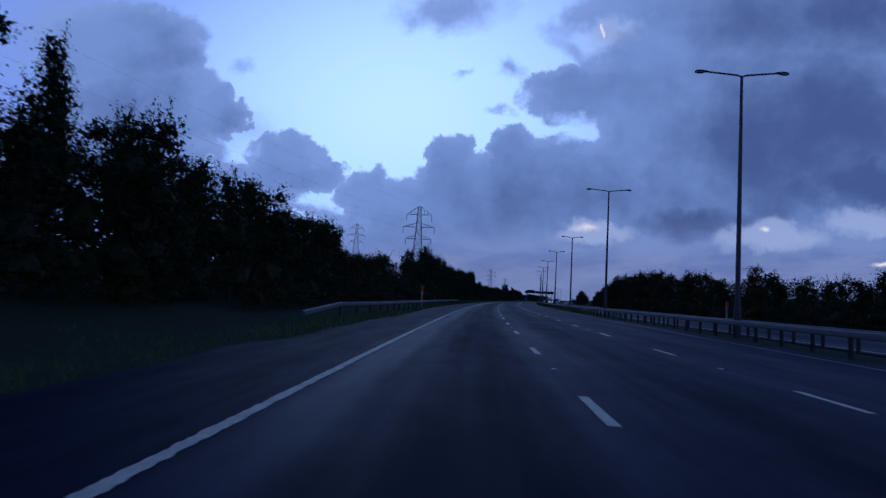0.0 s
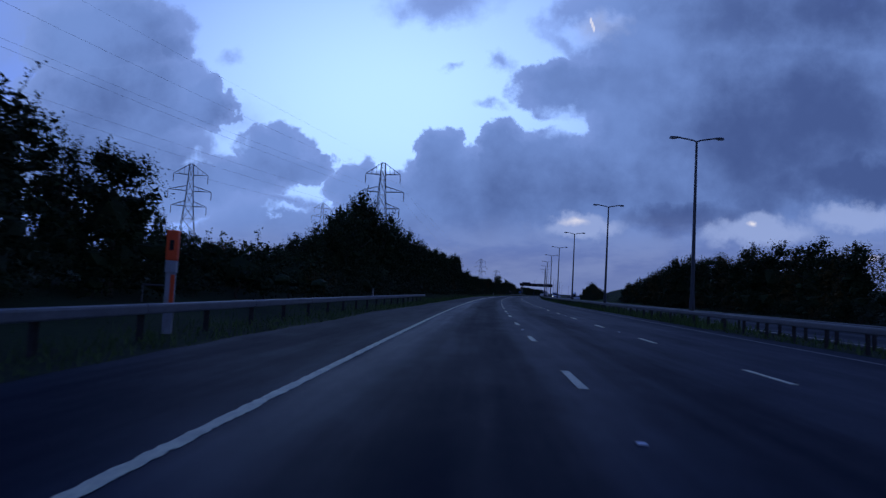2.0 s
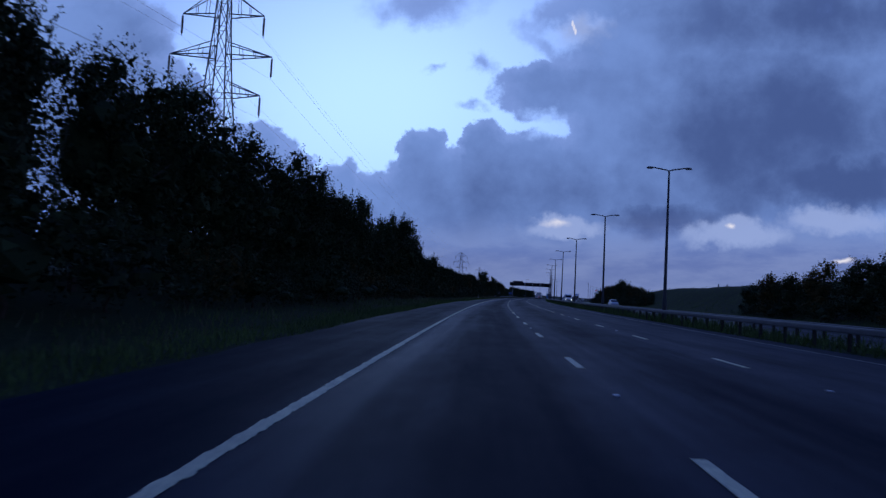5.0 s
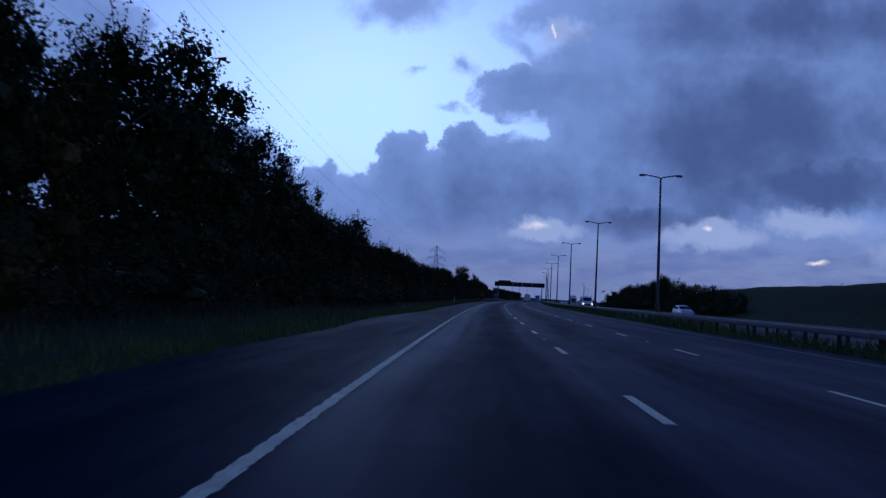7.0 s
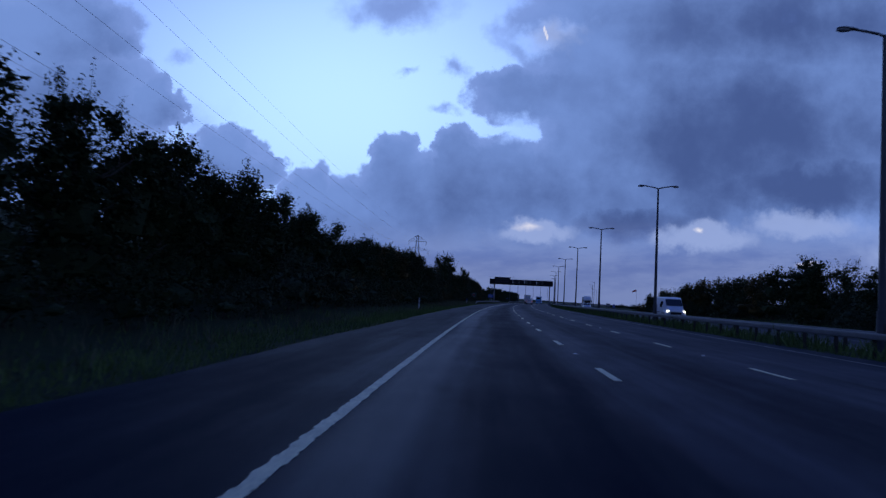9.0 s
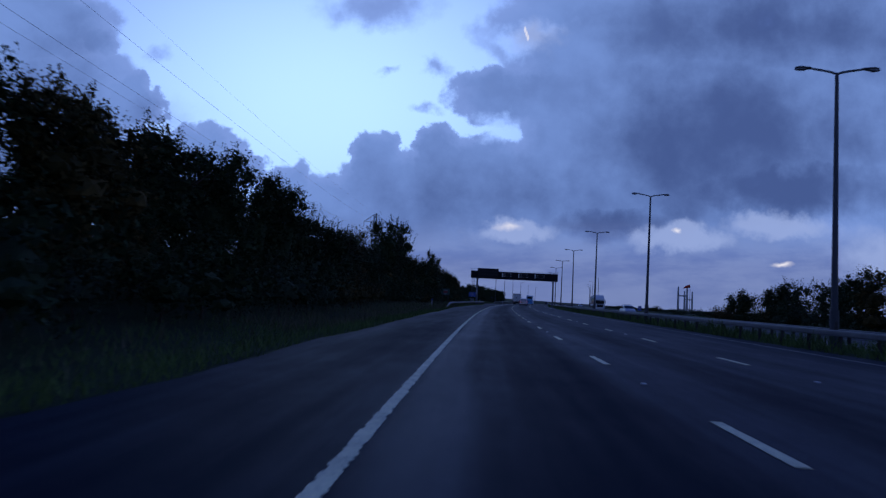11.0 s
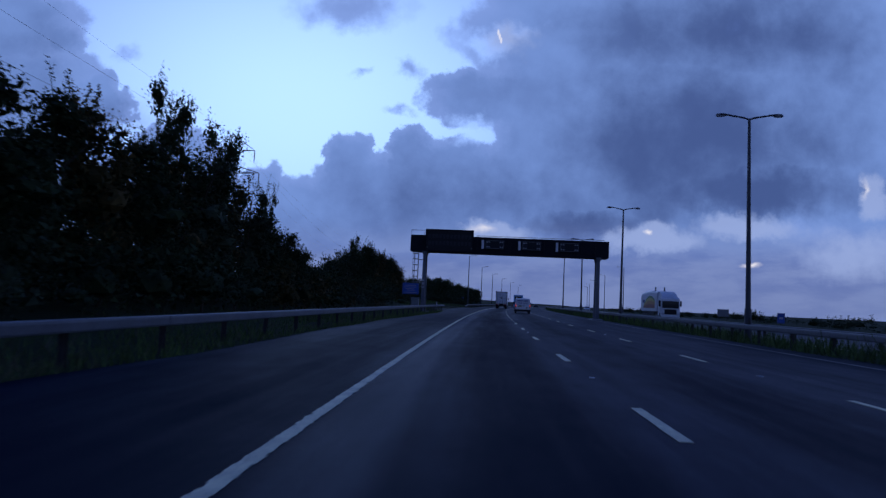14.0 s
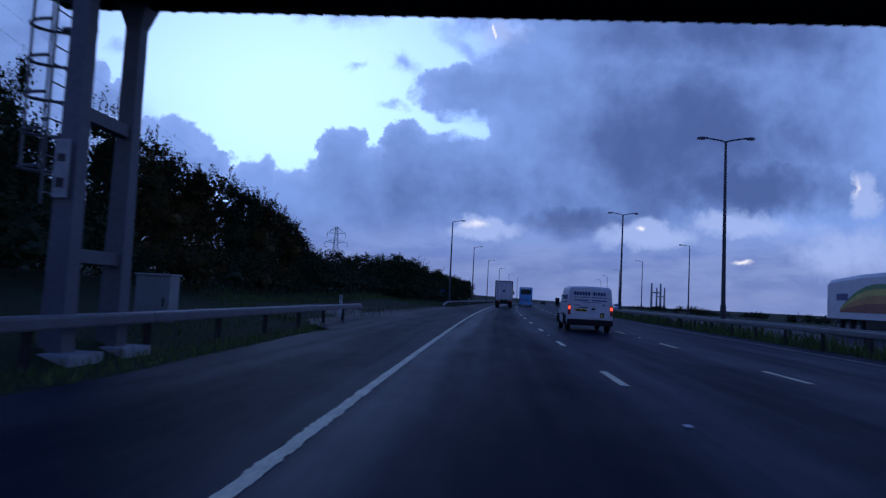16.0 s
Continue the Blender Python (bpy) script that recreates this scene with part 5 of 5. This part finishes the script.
def tree_crown(lobes, tips, per, size, heart, shoots, shoot_long, bare=0.0, deep_size=0.18, fill=8):
    """Sprays of small leaves over the outside of many lobes, dark ragged hearts inside them, and leafy shoots at the top."""
    lob = np.array(lobes, float)
    mid, rad = lob[:, :3], lob[:, [3, 3, 4]]
    weight = lob[:, 3] * (lob[:, 3] + lob[:, 4])
    weight /= weight.sum()
    # tips of twigs, on the skin of the lobes, none buried in a neighbour
    which = RNG.choice(len(lob), tips * 3, p=weight)
    at = mid[which] + outward(len(which)) * rad[which] * RNG.uniform(0.8, 1.06, len(which))[:, None]
    inside = (np.linalg.norm((at[:, None] - mid[None]) / rad[None], axis=2) < 0.78).any(axis=1)
    at = at[~inside & (at[:, 2] > 0.2)][:tips]
    sets = [leaves(at, size, size * 2.3, per)]
    n = int(tips * fill)
    high = weight * (1 + (mid[:, 2] > 0.5 * mid[:, 2].max()))
    deep = RNG.choice(len(lob), n, p=high / high.sum())
    hidden = mid[deep] + outward(n) * rad[deep] * RNG.uniform(0.1, 0.84, n)[:, None]
    hidden[:, 2] = np.maximum(hidden[:, 2], 0.15)
    sets.append(leaves(hidden, deep_size, 0.05, 1))
    verts, faces, base = [], [], 0
    clump_v, clump_f = CLUMP
    for i, (m, r) in enumerate(zip(mid, rad)):
        if r[0] < 0.9 and i % 2 or m[2] + r[2] * heart > 0.76 * (mid[:, 2] + rad[:, 2]).max():
            continue
        v = m + clump_v * r * heart * RNG.uniform(0.62, 1.25, len(clump_v))[:, None]
        v[:, 2] = np.maximum(v[:, 2], 0.05)
        verts.append(v)
        faces += (clump_f + base).tolist()
        base += len(v)
    if shoots:
        k = RNG.choice(len(lob), shoots, p=weight * np.maximum(0.05, mid[:, 2]) / (weight * np.maximum(0.05, mid[:, 2])).sum())
        ang, q = RNG.uniform(0, 6.28, shoots), RNG.uniform(0.0, 0.8, shoots)
        foot = mid[k] + np.stack([np.cos(ang) * q, np.sin(ang) * q, np.sqrt(1 - q * q) * 0.85], 1) * rad[k]
        lean = np.stack([RNG.normal(0, 0.16, shoots) + np.cos(ang) * q * 0.3, RNG.normal(0, 0.16, shoots) + np.sin(ang) * q * 0.3, np.ones(shoots)], 1)
        long = shoot_long * RNG.uniform(0.35, 1.0, shoots)
        along = np.concatenate([foot + lean * (long * t)[:, None] for t in np.linspace(0.1 + bare, 1.0, 8)])
        sets.append(leaves(along, size, size, 3, 0.5))
        for f, e in zip(foot, foot + lean * long[:, None]):
            verts.append(np.array([f + (-0.014, 0, -0.35), f + (0.014, 0.01, -0.35), f + (0, -0.014, -0.35), e]))
            faces += [(base, base + 1, base + 3), (base + 1, base + 2, base + 3), (base + 2, base, base + 3)]
            base += 4
    for v, f in sets:
        verts.append(v)
        faces += (f + base).tolist()
        base += len(v)
    return np.concatenate(verts), faces


def trunk_mesh(height, r, limbs, lean=0.0):
    bm = bmesh.new()
    p = Vector((0, 0, -0.4))
    pts = [p]
    for k in range(1, 6):
        pts.append(Vector((lean * k / 5 + RNG.normal(0, 0.05), RNG.normal(0, 0.05), height * k / 5)))
    for k in range(5):
        tube(bm, pts[k], pts[k + 1], r * (1 - 0.16 * k), r * (1 - 0.16 * (k + 1)), 6)
    for _ in range(limbs):
        k = RNG.integers(1, 5)
        a = pts[k]
        ang = RNG.uniform(0, 6.28)
        length = height * RNG.uniform(0.2, 0.36)
        mid = a + Vector((math.cos(ang) * length * 0.5, math.sin(ang) * length * 0.5, length * 0.35))
        end = mid + Vector((math.cos(ang + 0.3) * length * 0.35, math.sin(ang + 0.3) * length * 0.35, length * 0.4))
        tube(bm, a, mid, r * 0.4, r * 0.28, 4)
        tube(bm, mid, end, r * 0.28, r * 0.08, 4)
    return bm


def scatter_lobes(n, across, low, high, r, h):
    """Lobes in a round column that narrows upwards."""
    rows = []
    for z in np.linspace(low, high, n):
        ang, q = RNG.uniform(0, 6.28), math.sqrt(RNG.uniform(0.05, 1.0)) * across * (1.0 - 0.45 * (z - low) / (high - low))
        rows.append((math.cos(ang) * q, math.sin(ang) * q, z + RNG.uniform(-0.3, 0.3), RNG.uniform(*r), RNG.uniform(*h)))
    return rows


def tree(kind, mat, label, group, near=True):
    """A tree 7 m high, or a bush 2.6 m high, standing at the origin."""
    t = thing("tree" if kind != "bush" else "bush", label, "tree" if kind != "bush" else "bush", group)
    tips, per, size, inner = (210, 12, 0.053, 0.127) if near else (120, 9, 0.07, 0.16)
    fill = 13.5 if near else 12
    if kind == "broad":
        lobes = [(0, 0, 3.4, 1.35, 2.2), (0.3, 0.2, 1.3, 1.5, 1.3), (-0.5, -0.2, 1.2, 1.4, 1.2), (0.1, -0.1, 5.0, 0.9, 1.1)] + scatter_lobes(18, 1.6, 1.4, 6.0, (0.55, 0.95), (0.5, 0.85))
        data = tree_crown(lobes, tips, per, size, 0.58, 22 if near else 12, 0.75, 0.0, inner, fill)
        part("trunk", trunk_mesh(5.0, 0.14, 4), BARK, t)
    elif kind == "tall":
        lobes = [(0, 0, 3.2, 1.15, 2.6), (0.1, 0, 5.0, 0.7, 1.4), (0.3, -0.3, 1.1, 1.5, 1.2), (-0.4, 0.3, 1.2, 1.4, 1.2)] + scatter_lobes(18, 1.4, 1.5, 6.1, (0.45, 0.8), (0.5, 0.9))
        data = tree_crown(lobes, tips, per, size, 0.58, 28 if near else 14, 0.9, 0.0, inner, fill)
        part("trunk", trunk_mesh(5.6, 0.12, 4, 0.2), BARK, t)
    elif kind == "open":
        lobes = [(0, 0, 2.6, 1.2, 1.9), (0, 0, 1.2, 1.5, 1.2), (0.2, 0.1, 4.2, 0.6, 1.3)] + scatter_lobes(18, 1.4, 1.6, 6.0, (0.4, 0.65), (0.4, 0.75))
        data = tree_crown(lobes, int(tips * 0.85), per, size * 0.92, 0.5, 40 if near else 20, 1.3, 0.15, inner, fill)
        part("trunk", trunk_mesh(5.8, 0.11, 6, -0.2), BARK, t)
    else:
        lobes = [(0, 0, 0.9, 1.3, 1.0)] + [(RNG.normal(0, 0.75), RNG.normal(0, 0.75), RNG.uniform(0.6, 1.7), RNG.uniform(0.4, 0.75), RNG.uniform(0.35, 0.7)) for _ in range(8)]
        data = tree_crown(lobes, 70, 12, 0.052, 0.5, 8, 0.5, 0.0, 0.115, 6.5)
        part("trunk", trunk_mesh(1.3, 0.05, 2), BARK, t)
    full = 7.0 if kind != "bush" else 2.6
    pts = data[0]
    pts[:, 2] *= full / np.percentile(pts[:, 2], 99.3)
    raw("crown", pts.tolist(), data[1], mat, t)
    return t


SKYLINE = [(-20, 8.0), (16, 7.6), (20, 6.8), (24, 7.6), (28, 6.4), (33, 6.9), (40, 6.8), (45, 6.0), (49.2, 6.7), (52, 6.4), (55.5, 5.9), (57.4, 5.1), (59.2, 4.1), (61, 4.0), (62.6, 5.0), (64, 5.3), (66, 5.0), (70.5, 5.0), (76, 5.8), (82, 5.7), (84, 4.0), (88, 3.3), (99, 3.1), (104, 3.6), (108, 4.5), (113, 5.6), (117, 6.8),
           (122, 8.2), (127.5, 10.2), (131, 9.4), (134, 9.6), (139, 9.2), (144.5, 9.6), (149, 8.3), (153, 8.0), (157, 9.4), (161, 8.2), (170, 8.5), (190, 8.6), (210, 8.6), (213.5, 6.0), (216.5, 7.1), (222, 9.9), (228, 9.9), (235, 9.2), (246, 8.6), (252, 7.6), (262, 7.0), (272, 6.2), (276, 5.9), (280, 6.2), (284, 6.8), (287.5, 6.7), (290, 6.4)]
SKYLINE_FAR = [(300, 6.2), (309, 6.3), (315, 5.2), (326, 5.9), (350, 6.8), (357, 7.1), (364, 6.9), (369, 6.3), (371, 6.0), (373.5, 5.4), (376, 6.4), (379, 6.2), (382, 5.4), (384.5, 4.7), (388.5, 4.7), (391, 5.5), (392.5, 7.2), (394, 8.4), (397, 8.2), (399.5, 7.3), (403, 8.6), (407.5, 7.2), (412, 6.3), (414.0, 5.8), (415.5, 4.3), (416.5, 3.8), (419, 3.6), (420.4, 4.9), (421.5, 6.0), (425, 6.4), (431, 6.5),
               (433, 7.4), (437, 7.8), (441, 8.2), (445, 7.6), (447, 6.9), (449, 6.4), (453, 5.1), (457, 4.2), (460, 4.1), (462, 3.6), (463.2, 3.1), (464.5, 2.7), (468, 2.3), (471, 2.9), (474, 2.7), (478, 3.4), (482, 4.3), (485.6, 5.4), (488, 5.7), (490.4, 6.3), (494.2, 7.9), (500.4, 7.9), (503, 8.5), (508.3, 7.9), (512, 7.8), (516.3, 7.4), (521.5, 7.3), (525, 6.3), (530.8, 5.1), (536, 5.0), (550, 5.8), (700, 5.2)]
SKY_S, SKY_Z = zip(*(SKYLINE + SKYLINE_FAR))


def skyline(s):
    return float(np.interp(s, SKY_S, SKY_Z))


GROUP = "trees on the bank beside the motorway"
KINDS = [
    tree("broad", LEAF, "dense dark green roadside tree in full leaf", GROUP),
    tree("tall", LEAF, "tall narrow dark green tree with upright shoots", GROUP),
    tree("open", LEAF_GREY, "thin grey-green tree with airy twigs against the sky", GROUP),
    tree("broad", LEAF_AUTUMN, "roadside tree with leaves turning yellow", GROUP),
    tree("tall", LEAF_GREY, "grey-green willow-like tree with upright shoots", GROUP),
    tree("broad", LEAF, "bushy dark green tree with a rounded crown", GROUP),
    tree("open", LEAF, "dark airy tree with leafy shoots above its crown", GROUP),
]
FAR_KINDS = [
    tree("broad", LEAF, "dense dark green tree further back in the belt", GROUP, False),
    tree("tall", LEAF, "tall dark green tree further back in the belt", GROUP, False),
    tree("open", LEAF_GREY, "thin grey-green tree further back in the belt", GROUP, False),
    tree("broad", LEAF_AUTUMN, "dark tree with leaves turning yellow further back", GROUP, False),
]
BUSHES = [
    tree("bush", LEAF, "low dark green bush at the foot of the trees", "bushes along the verge"),
    tree("bush", LEAF_AUTUMN, "low bush with yellowing leaves", "bushes along the verge"),
    tree("bush", LEAF_GREY, "low grey-green bramble bush", "bushes along the verge"),
]
used = set()


def plant(proto, s, o, height, full, widen=1.0):
    """Sets a tree of that height; the first of a kind is the model itself."""
    k = height / full
    m = Matrix.Translation(road(s, o, ground_height(s, o) - 0.05)) @ pose(0, 0, 0, random.uniform(-3, 3), random.uniform(-3, 3), random.uniform(0, 360)) @ Matrix.Diagonal((k * widen, k * widen, k, 1))
    if proto.name not in used:
        used.add(proto.name)
        proto.matrix_basis = m
        return proto
    k = proto.scale
    return copy_thing(proto, m @ Matrix.Diagonal((1 / k[0], 1 / k[1], 1 / k[2], 1)))


def belt(name, label, rows, full=7.0):
    """A row of trees that cannot be told apart, as one thing: kind, s, o, height, width."""
    verts, faces, base = [], [], 0
    for proto, s, o, height, widen in rows:
        crown = next(c for c in proto.children if c.name.startswith("crown")).data
        v = np.empty(len(crown.vertices) * 3)
        crown.vertices.foreach_get("co", v)
        a, k = random.uniform(0, 6.283), height / full
        x, y, z = v.reshape(-1, 3).T * k
        x, y = (x * math.cos(a) - y * math.sin(a)) * widen, (x * math.sin(a) + y * math.cos(a)) * widen
        verts.append(np.stack([x, y, z], 1) + np.array(road(s, o, ground_height(s, o) - 0.05)))
        f = np.empty(len(crown.polygons) * 3, int)
        crown.polygons.foreach_get("vertices", f)
        faces += (f.reshape(-1, 3) + base).tolist()
        base += len(verts[-1])
    return tagged(raw(name, np.concatenate(verts).tolist(), faces, LEAF), label, "trees", kind="stuff")


def tree_row(s):
    """The line of the front row of trees, which falls back behind the layby."""
    return -10.3 - 4.2 * ramp01(s, 472, 480) * (1 - ramp01(s, 534, 552))


# the trees that stand clear of their neighbours
LANDMARKS = [(15.0, 8.3, 0.8), (18.8, 8.2, 0.7), (24.6, 7.8, 0.95), (210.0, 9.6, 0.68), (252.6, 8.2, 0.7), (394.8, 9.3, 0.8), (404.1, 10.2, 0.95), (494.4, 8.5, 0.6), (414.4, 6.3, 0.7), (443.4, 8.6, 0.68), (450.3, 7.3, 0.5), (438.8, 9.0, 0.62), (222.3, 9.6, 0.7), (142.2, 9.9, 0.5)]
for s, z, wide in LANDMARKS:
    plant(KINDS[2 if wide < 0.55 else 1 if wide < 0.8 else 0], s, tree_row(s), z - ground_height(s, tree_row(s)), 7.0, wide)
far_belt, back_belt = [], []
s = -12.0
while s < 660:
    o = tree_row(s) + random.uniform(-0.8, 0.6)
    h = (skyline(s) - ground_height(s, o)) * random.uniform(0.95, 1.08)
    for at, _, wide in LANDMARKS:
        if abs(s - at) < 2.4:
            h *= 0.8
    if h > 1.6:
        wide = min(1.3, max(1.0, 7.0 / h)) * random.uniform(0.95, 1.15)
        if s < 530:
            # more turning leaves past 365; darker and paler mixes also imitate changing light
            plant(random.choices(KINDS, (4, 3.5, 0.5, 0.4, 0.5, 4, 1.6) if 150 < s < 330 else (4, 3.5, 1.4, 1.2, 1.4, 4, 1.6) if s < 365 else (2.5, 2, 2, 2.6, 2.8, 2.5, 1.6))[0], s, o, h, 7.0, wide)
        else:
            far_belt.append((random.choices(FAR_KINDS, (5, 4, 1.6, 1.2))[0], s, o, h, wide))
    s += min(3.0, max(1.7, 0.42 * h)) * random.uniform(0.85, 1.15) * (1.0 if s < 530 else 1.5)
s = -10.0
while s < 640:
    o = tree_row(s) - 4.7 + random.uniform(-1.2, 1.2)
    seen = 1.26 + 1.34 * (min(skyline(s - k) for k in (2, 5, 8, 11, 14)) - 1.26)
    h = (seen - ground_height(s, o)) * random.uniform(0.8, 0.94)
    if h > 0.8:
        back_belt.append((random.choice(FAR_KINDS), s, o, max(1.2, h), min(1.8, 8.5 / max(h, 2.0))))
    s += random.uniform(6.2, 8.2) if s < 530 else 11.0
s = 455.0
while s < 560:
    back_belt.append((random.choice(FAR_KINDS), s, random.uniform(-48, -38), random.uniform(1.9, 2.9), 1.6))
    s += random.uniform(1.8, 3.2)
belt("tree_belt_behind", "dark belt of trees behind the roadside row", back_belt)
belt("tree_belt_ahead", "dark distant trees along the verge past the layby", far_belt)
for at, o, z in ((186.0, -64.0, 13.6), (191.5, -66.0, 14.0)):
    plant(KINDS[6], at, o, z - ground_height(at, o), 7.0, 0.55)


def undergrowth(label, count, place):
    """One tangle of leaves under and behind the trees."""
    at = [tuple(road(s, o, ground_height(s, o) + z)) for s, o, z in (place() for _ in range(count))]
    v, f = leaves(at, 0.11, 0.22, 6)
    return tagged(raw("undergrowth", v.tolist(), f.tolist(), LEAF), label, "undergrowth", kind="stuff")


def under_left():
    s = random.uniform(-12, 640)
    return s, tree_row(s) + random.uniform(-2.2, 0.9), random.random() ** 0.85 * 0.86 * max(0.3, skyline(s) - 1.3)


def under_right():
    s = random.choice((random.uniform(36, 232), random.uniform(36, 232), random.uniform(296, 420)))
    return s, random.uniform(32.0, 34.5), (random.random() ** 0.8 * 0.8) * (right_height(s) - ground_height(s, 33.0))


s = 2.0
while s < 600:
    o = -7.9 + random.uniform(-0.5, 0.4) - (1.4 if s < 30 else 0) - (0.6 if 412 < s < 429 else 0) + 0.7 * ramp01(s, 150, 160) * (1 - ramp01(s, 360, 375)) - 1.3 * ramp01(s, 62, 70) * (1 - ramp01(s, 84, 90)) - 3.6 * ramp01(s, 476, 488) * (1 - ramp01(s, 540, 560))
    h = random.uniform(1.4, 3.1) * (0.6 if s < 30 or 64 < s < 88 or 457 < s < 474 else 1.0)
    plant(random.choices(BUSHES, (5, 1.5, 2))[0], s, o, h, 2.6, random.uniform(1.0, 1.3))
    s += random.uniform(2.6, 3.7)
# beyond the opposite carriageway
RIGHT = [(40, 4.4), (60, 4.6), (70, 5.0), (76, 5.8), (80, 6.1), (85, 5.9), (90, 4.9), (95, 5.8), (103, 6.9), (117, 7.0), (138, 7.9), (158, 7.7), (165, 7.9), (178, 8.6), (186, 7.9), (200, 6.6), (217, 5.4), (224, 5.5), (232, 4.5),
         (296, 3.8), (320, 5.0), (338, 6.9), (350, 6.0), (370, 5.8), (394, 5.4), (398, 5.0), (404, 4.5), (410, 4.4), (415, 3.9), (420, 4.0), (422, 3.2)]
RIGHT_S, RIGHT_Z = zip(*RIGHT)


def right_height(s):
    return float(np.interp(s, RIGHT_S, RIGHT_Z))


undergrowth("dark tangle of leaves under the trees", 26000, under_left)
undergrowth("dark tangle of leaves under the trees across the motorway", 15000, under_right)
for a, b in ((36, 233), (296, 420.5)):
    s = float(a)
    while s < b:
        h = right_height(s)
        o = 33.0 + random.uniform(-1.0, 1.0)
        plant(random.choices(FAR_KINDS, (5, 2, 1, 1.5))[0], s, o, (h - ground_height(s, o)) * random.uniform(0.9, 1.1), 7.0, random.uniform(1.25, 1.55))
        if random.random() < 0.6:
            plant(random.choice(BUSHES), s + 1.2, 31.4, random.uniform(1.6, 2.8), 2.6, 1.3)
        s += random.uniform(3.0, 4.4)

# low hedge and scrub on the flat land beyond
hedge = []
s = 470.0
while s < 760:
    hedge.append((random.choice(BUSHES), s, 44 + random.uniform(-3, 6), random.uniform(0.9, 1.55) if random.random() < 0.85 else 2.0, random.uniform(1.5, 2.4)))
    s += random.uniform(3.4, 6)
belt("hedge", "low dark hedge and scrub on the flat land", hedge, 2.6)


# ---- grass
def grass(name, label, mat, count, where, tall, width=0.02):
    verts, faces = [], []
    for _ in range(count):
        s, o = where()
        x, y, z = road(s, o, ground_height(s, o) - 0.03)
        h = random.uniform(*tall) * (0.6 + 0.7 * abs(noise.noise((s * 0.25, o * 0.4, 0.0))) * 2)
        a = random.uniform(0, 6.283)
        dx, dy = math.cos(a) * width, math.sin(a) * width
        bx, by = random.gauss(0, 0.32) * h, random.gauss(0, 0.32) * h
        k = len(verts)
        verts += [(x - dx, y - dy, z), (x + dx, y + dy, z), (x + bx + dx * 0.25, y + by + dy * 0.25, z + h), (x + bx - dx * 0.25, y + by - dy * 0.25, z + h)]
        faces.append((k, k + 1, k + 2, k + 3))
    return tagged(raw(name, verts, faces, mat), label, "grass", kind="stuff")


def verge_place():
    s = random.uniform(random.choice((0, 135)), 560)
    e = shoulder_edge(s) - 0.12 - 0.3 * abs(noise.noise((s * 0.6, 2.0, 5.0)))
    if 495 < s < 556:
        e = layby_out(s) - 0.1
    return s, e - abs(random.gauss(0, 1)) * 1.5


def reserve_place():
    s = 70 + 560 * random.random()
    return s, random.uniform(13.15, 15.45)


def hill_place():
    return random.uniform(180, 460), 30.6 + abs(random.gauss(0, 1)) * 6


grass("verge_grass", "rough dark green grass along the verge", GRASS, 84000, verge_place, (0.06, 0.3), 0.013)
grass("dry_grass", "tall pale dry grass stems among the verge", DRY_GRASS, 19000, lambda: (random.uniform(*random.choice(((150, 560), (345, 425)))), -4.2 - abs(random.gauss(0, 1)) * 1.8), (0.15, 0.5), 0.011)
grass("reserve_grass", "rough grass growing under the central barrier", GRASS, 14000, reserve_place, (0.1, 0.42), 0.025)
grass("reserve_weeds", "tall rank grass under the central barrier", GRASS, 34000, lambda: (95 + 505 * random.random(), random.uniform(13.15, 15.45)), (0.22, 0.68), 0.022)
grass("hill_grass", "rough grass on the hill beyond the motorway", GRASS, 16000, hill_place, (0.08, 0.3), 0.025)
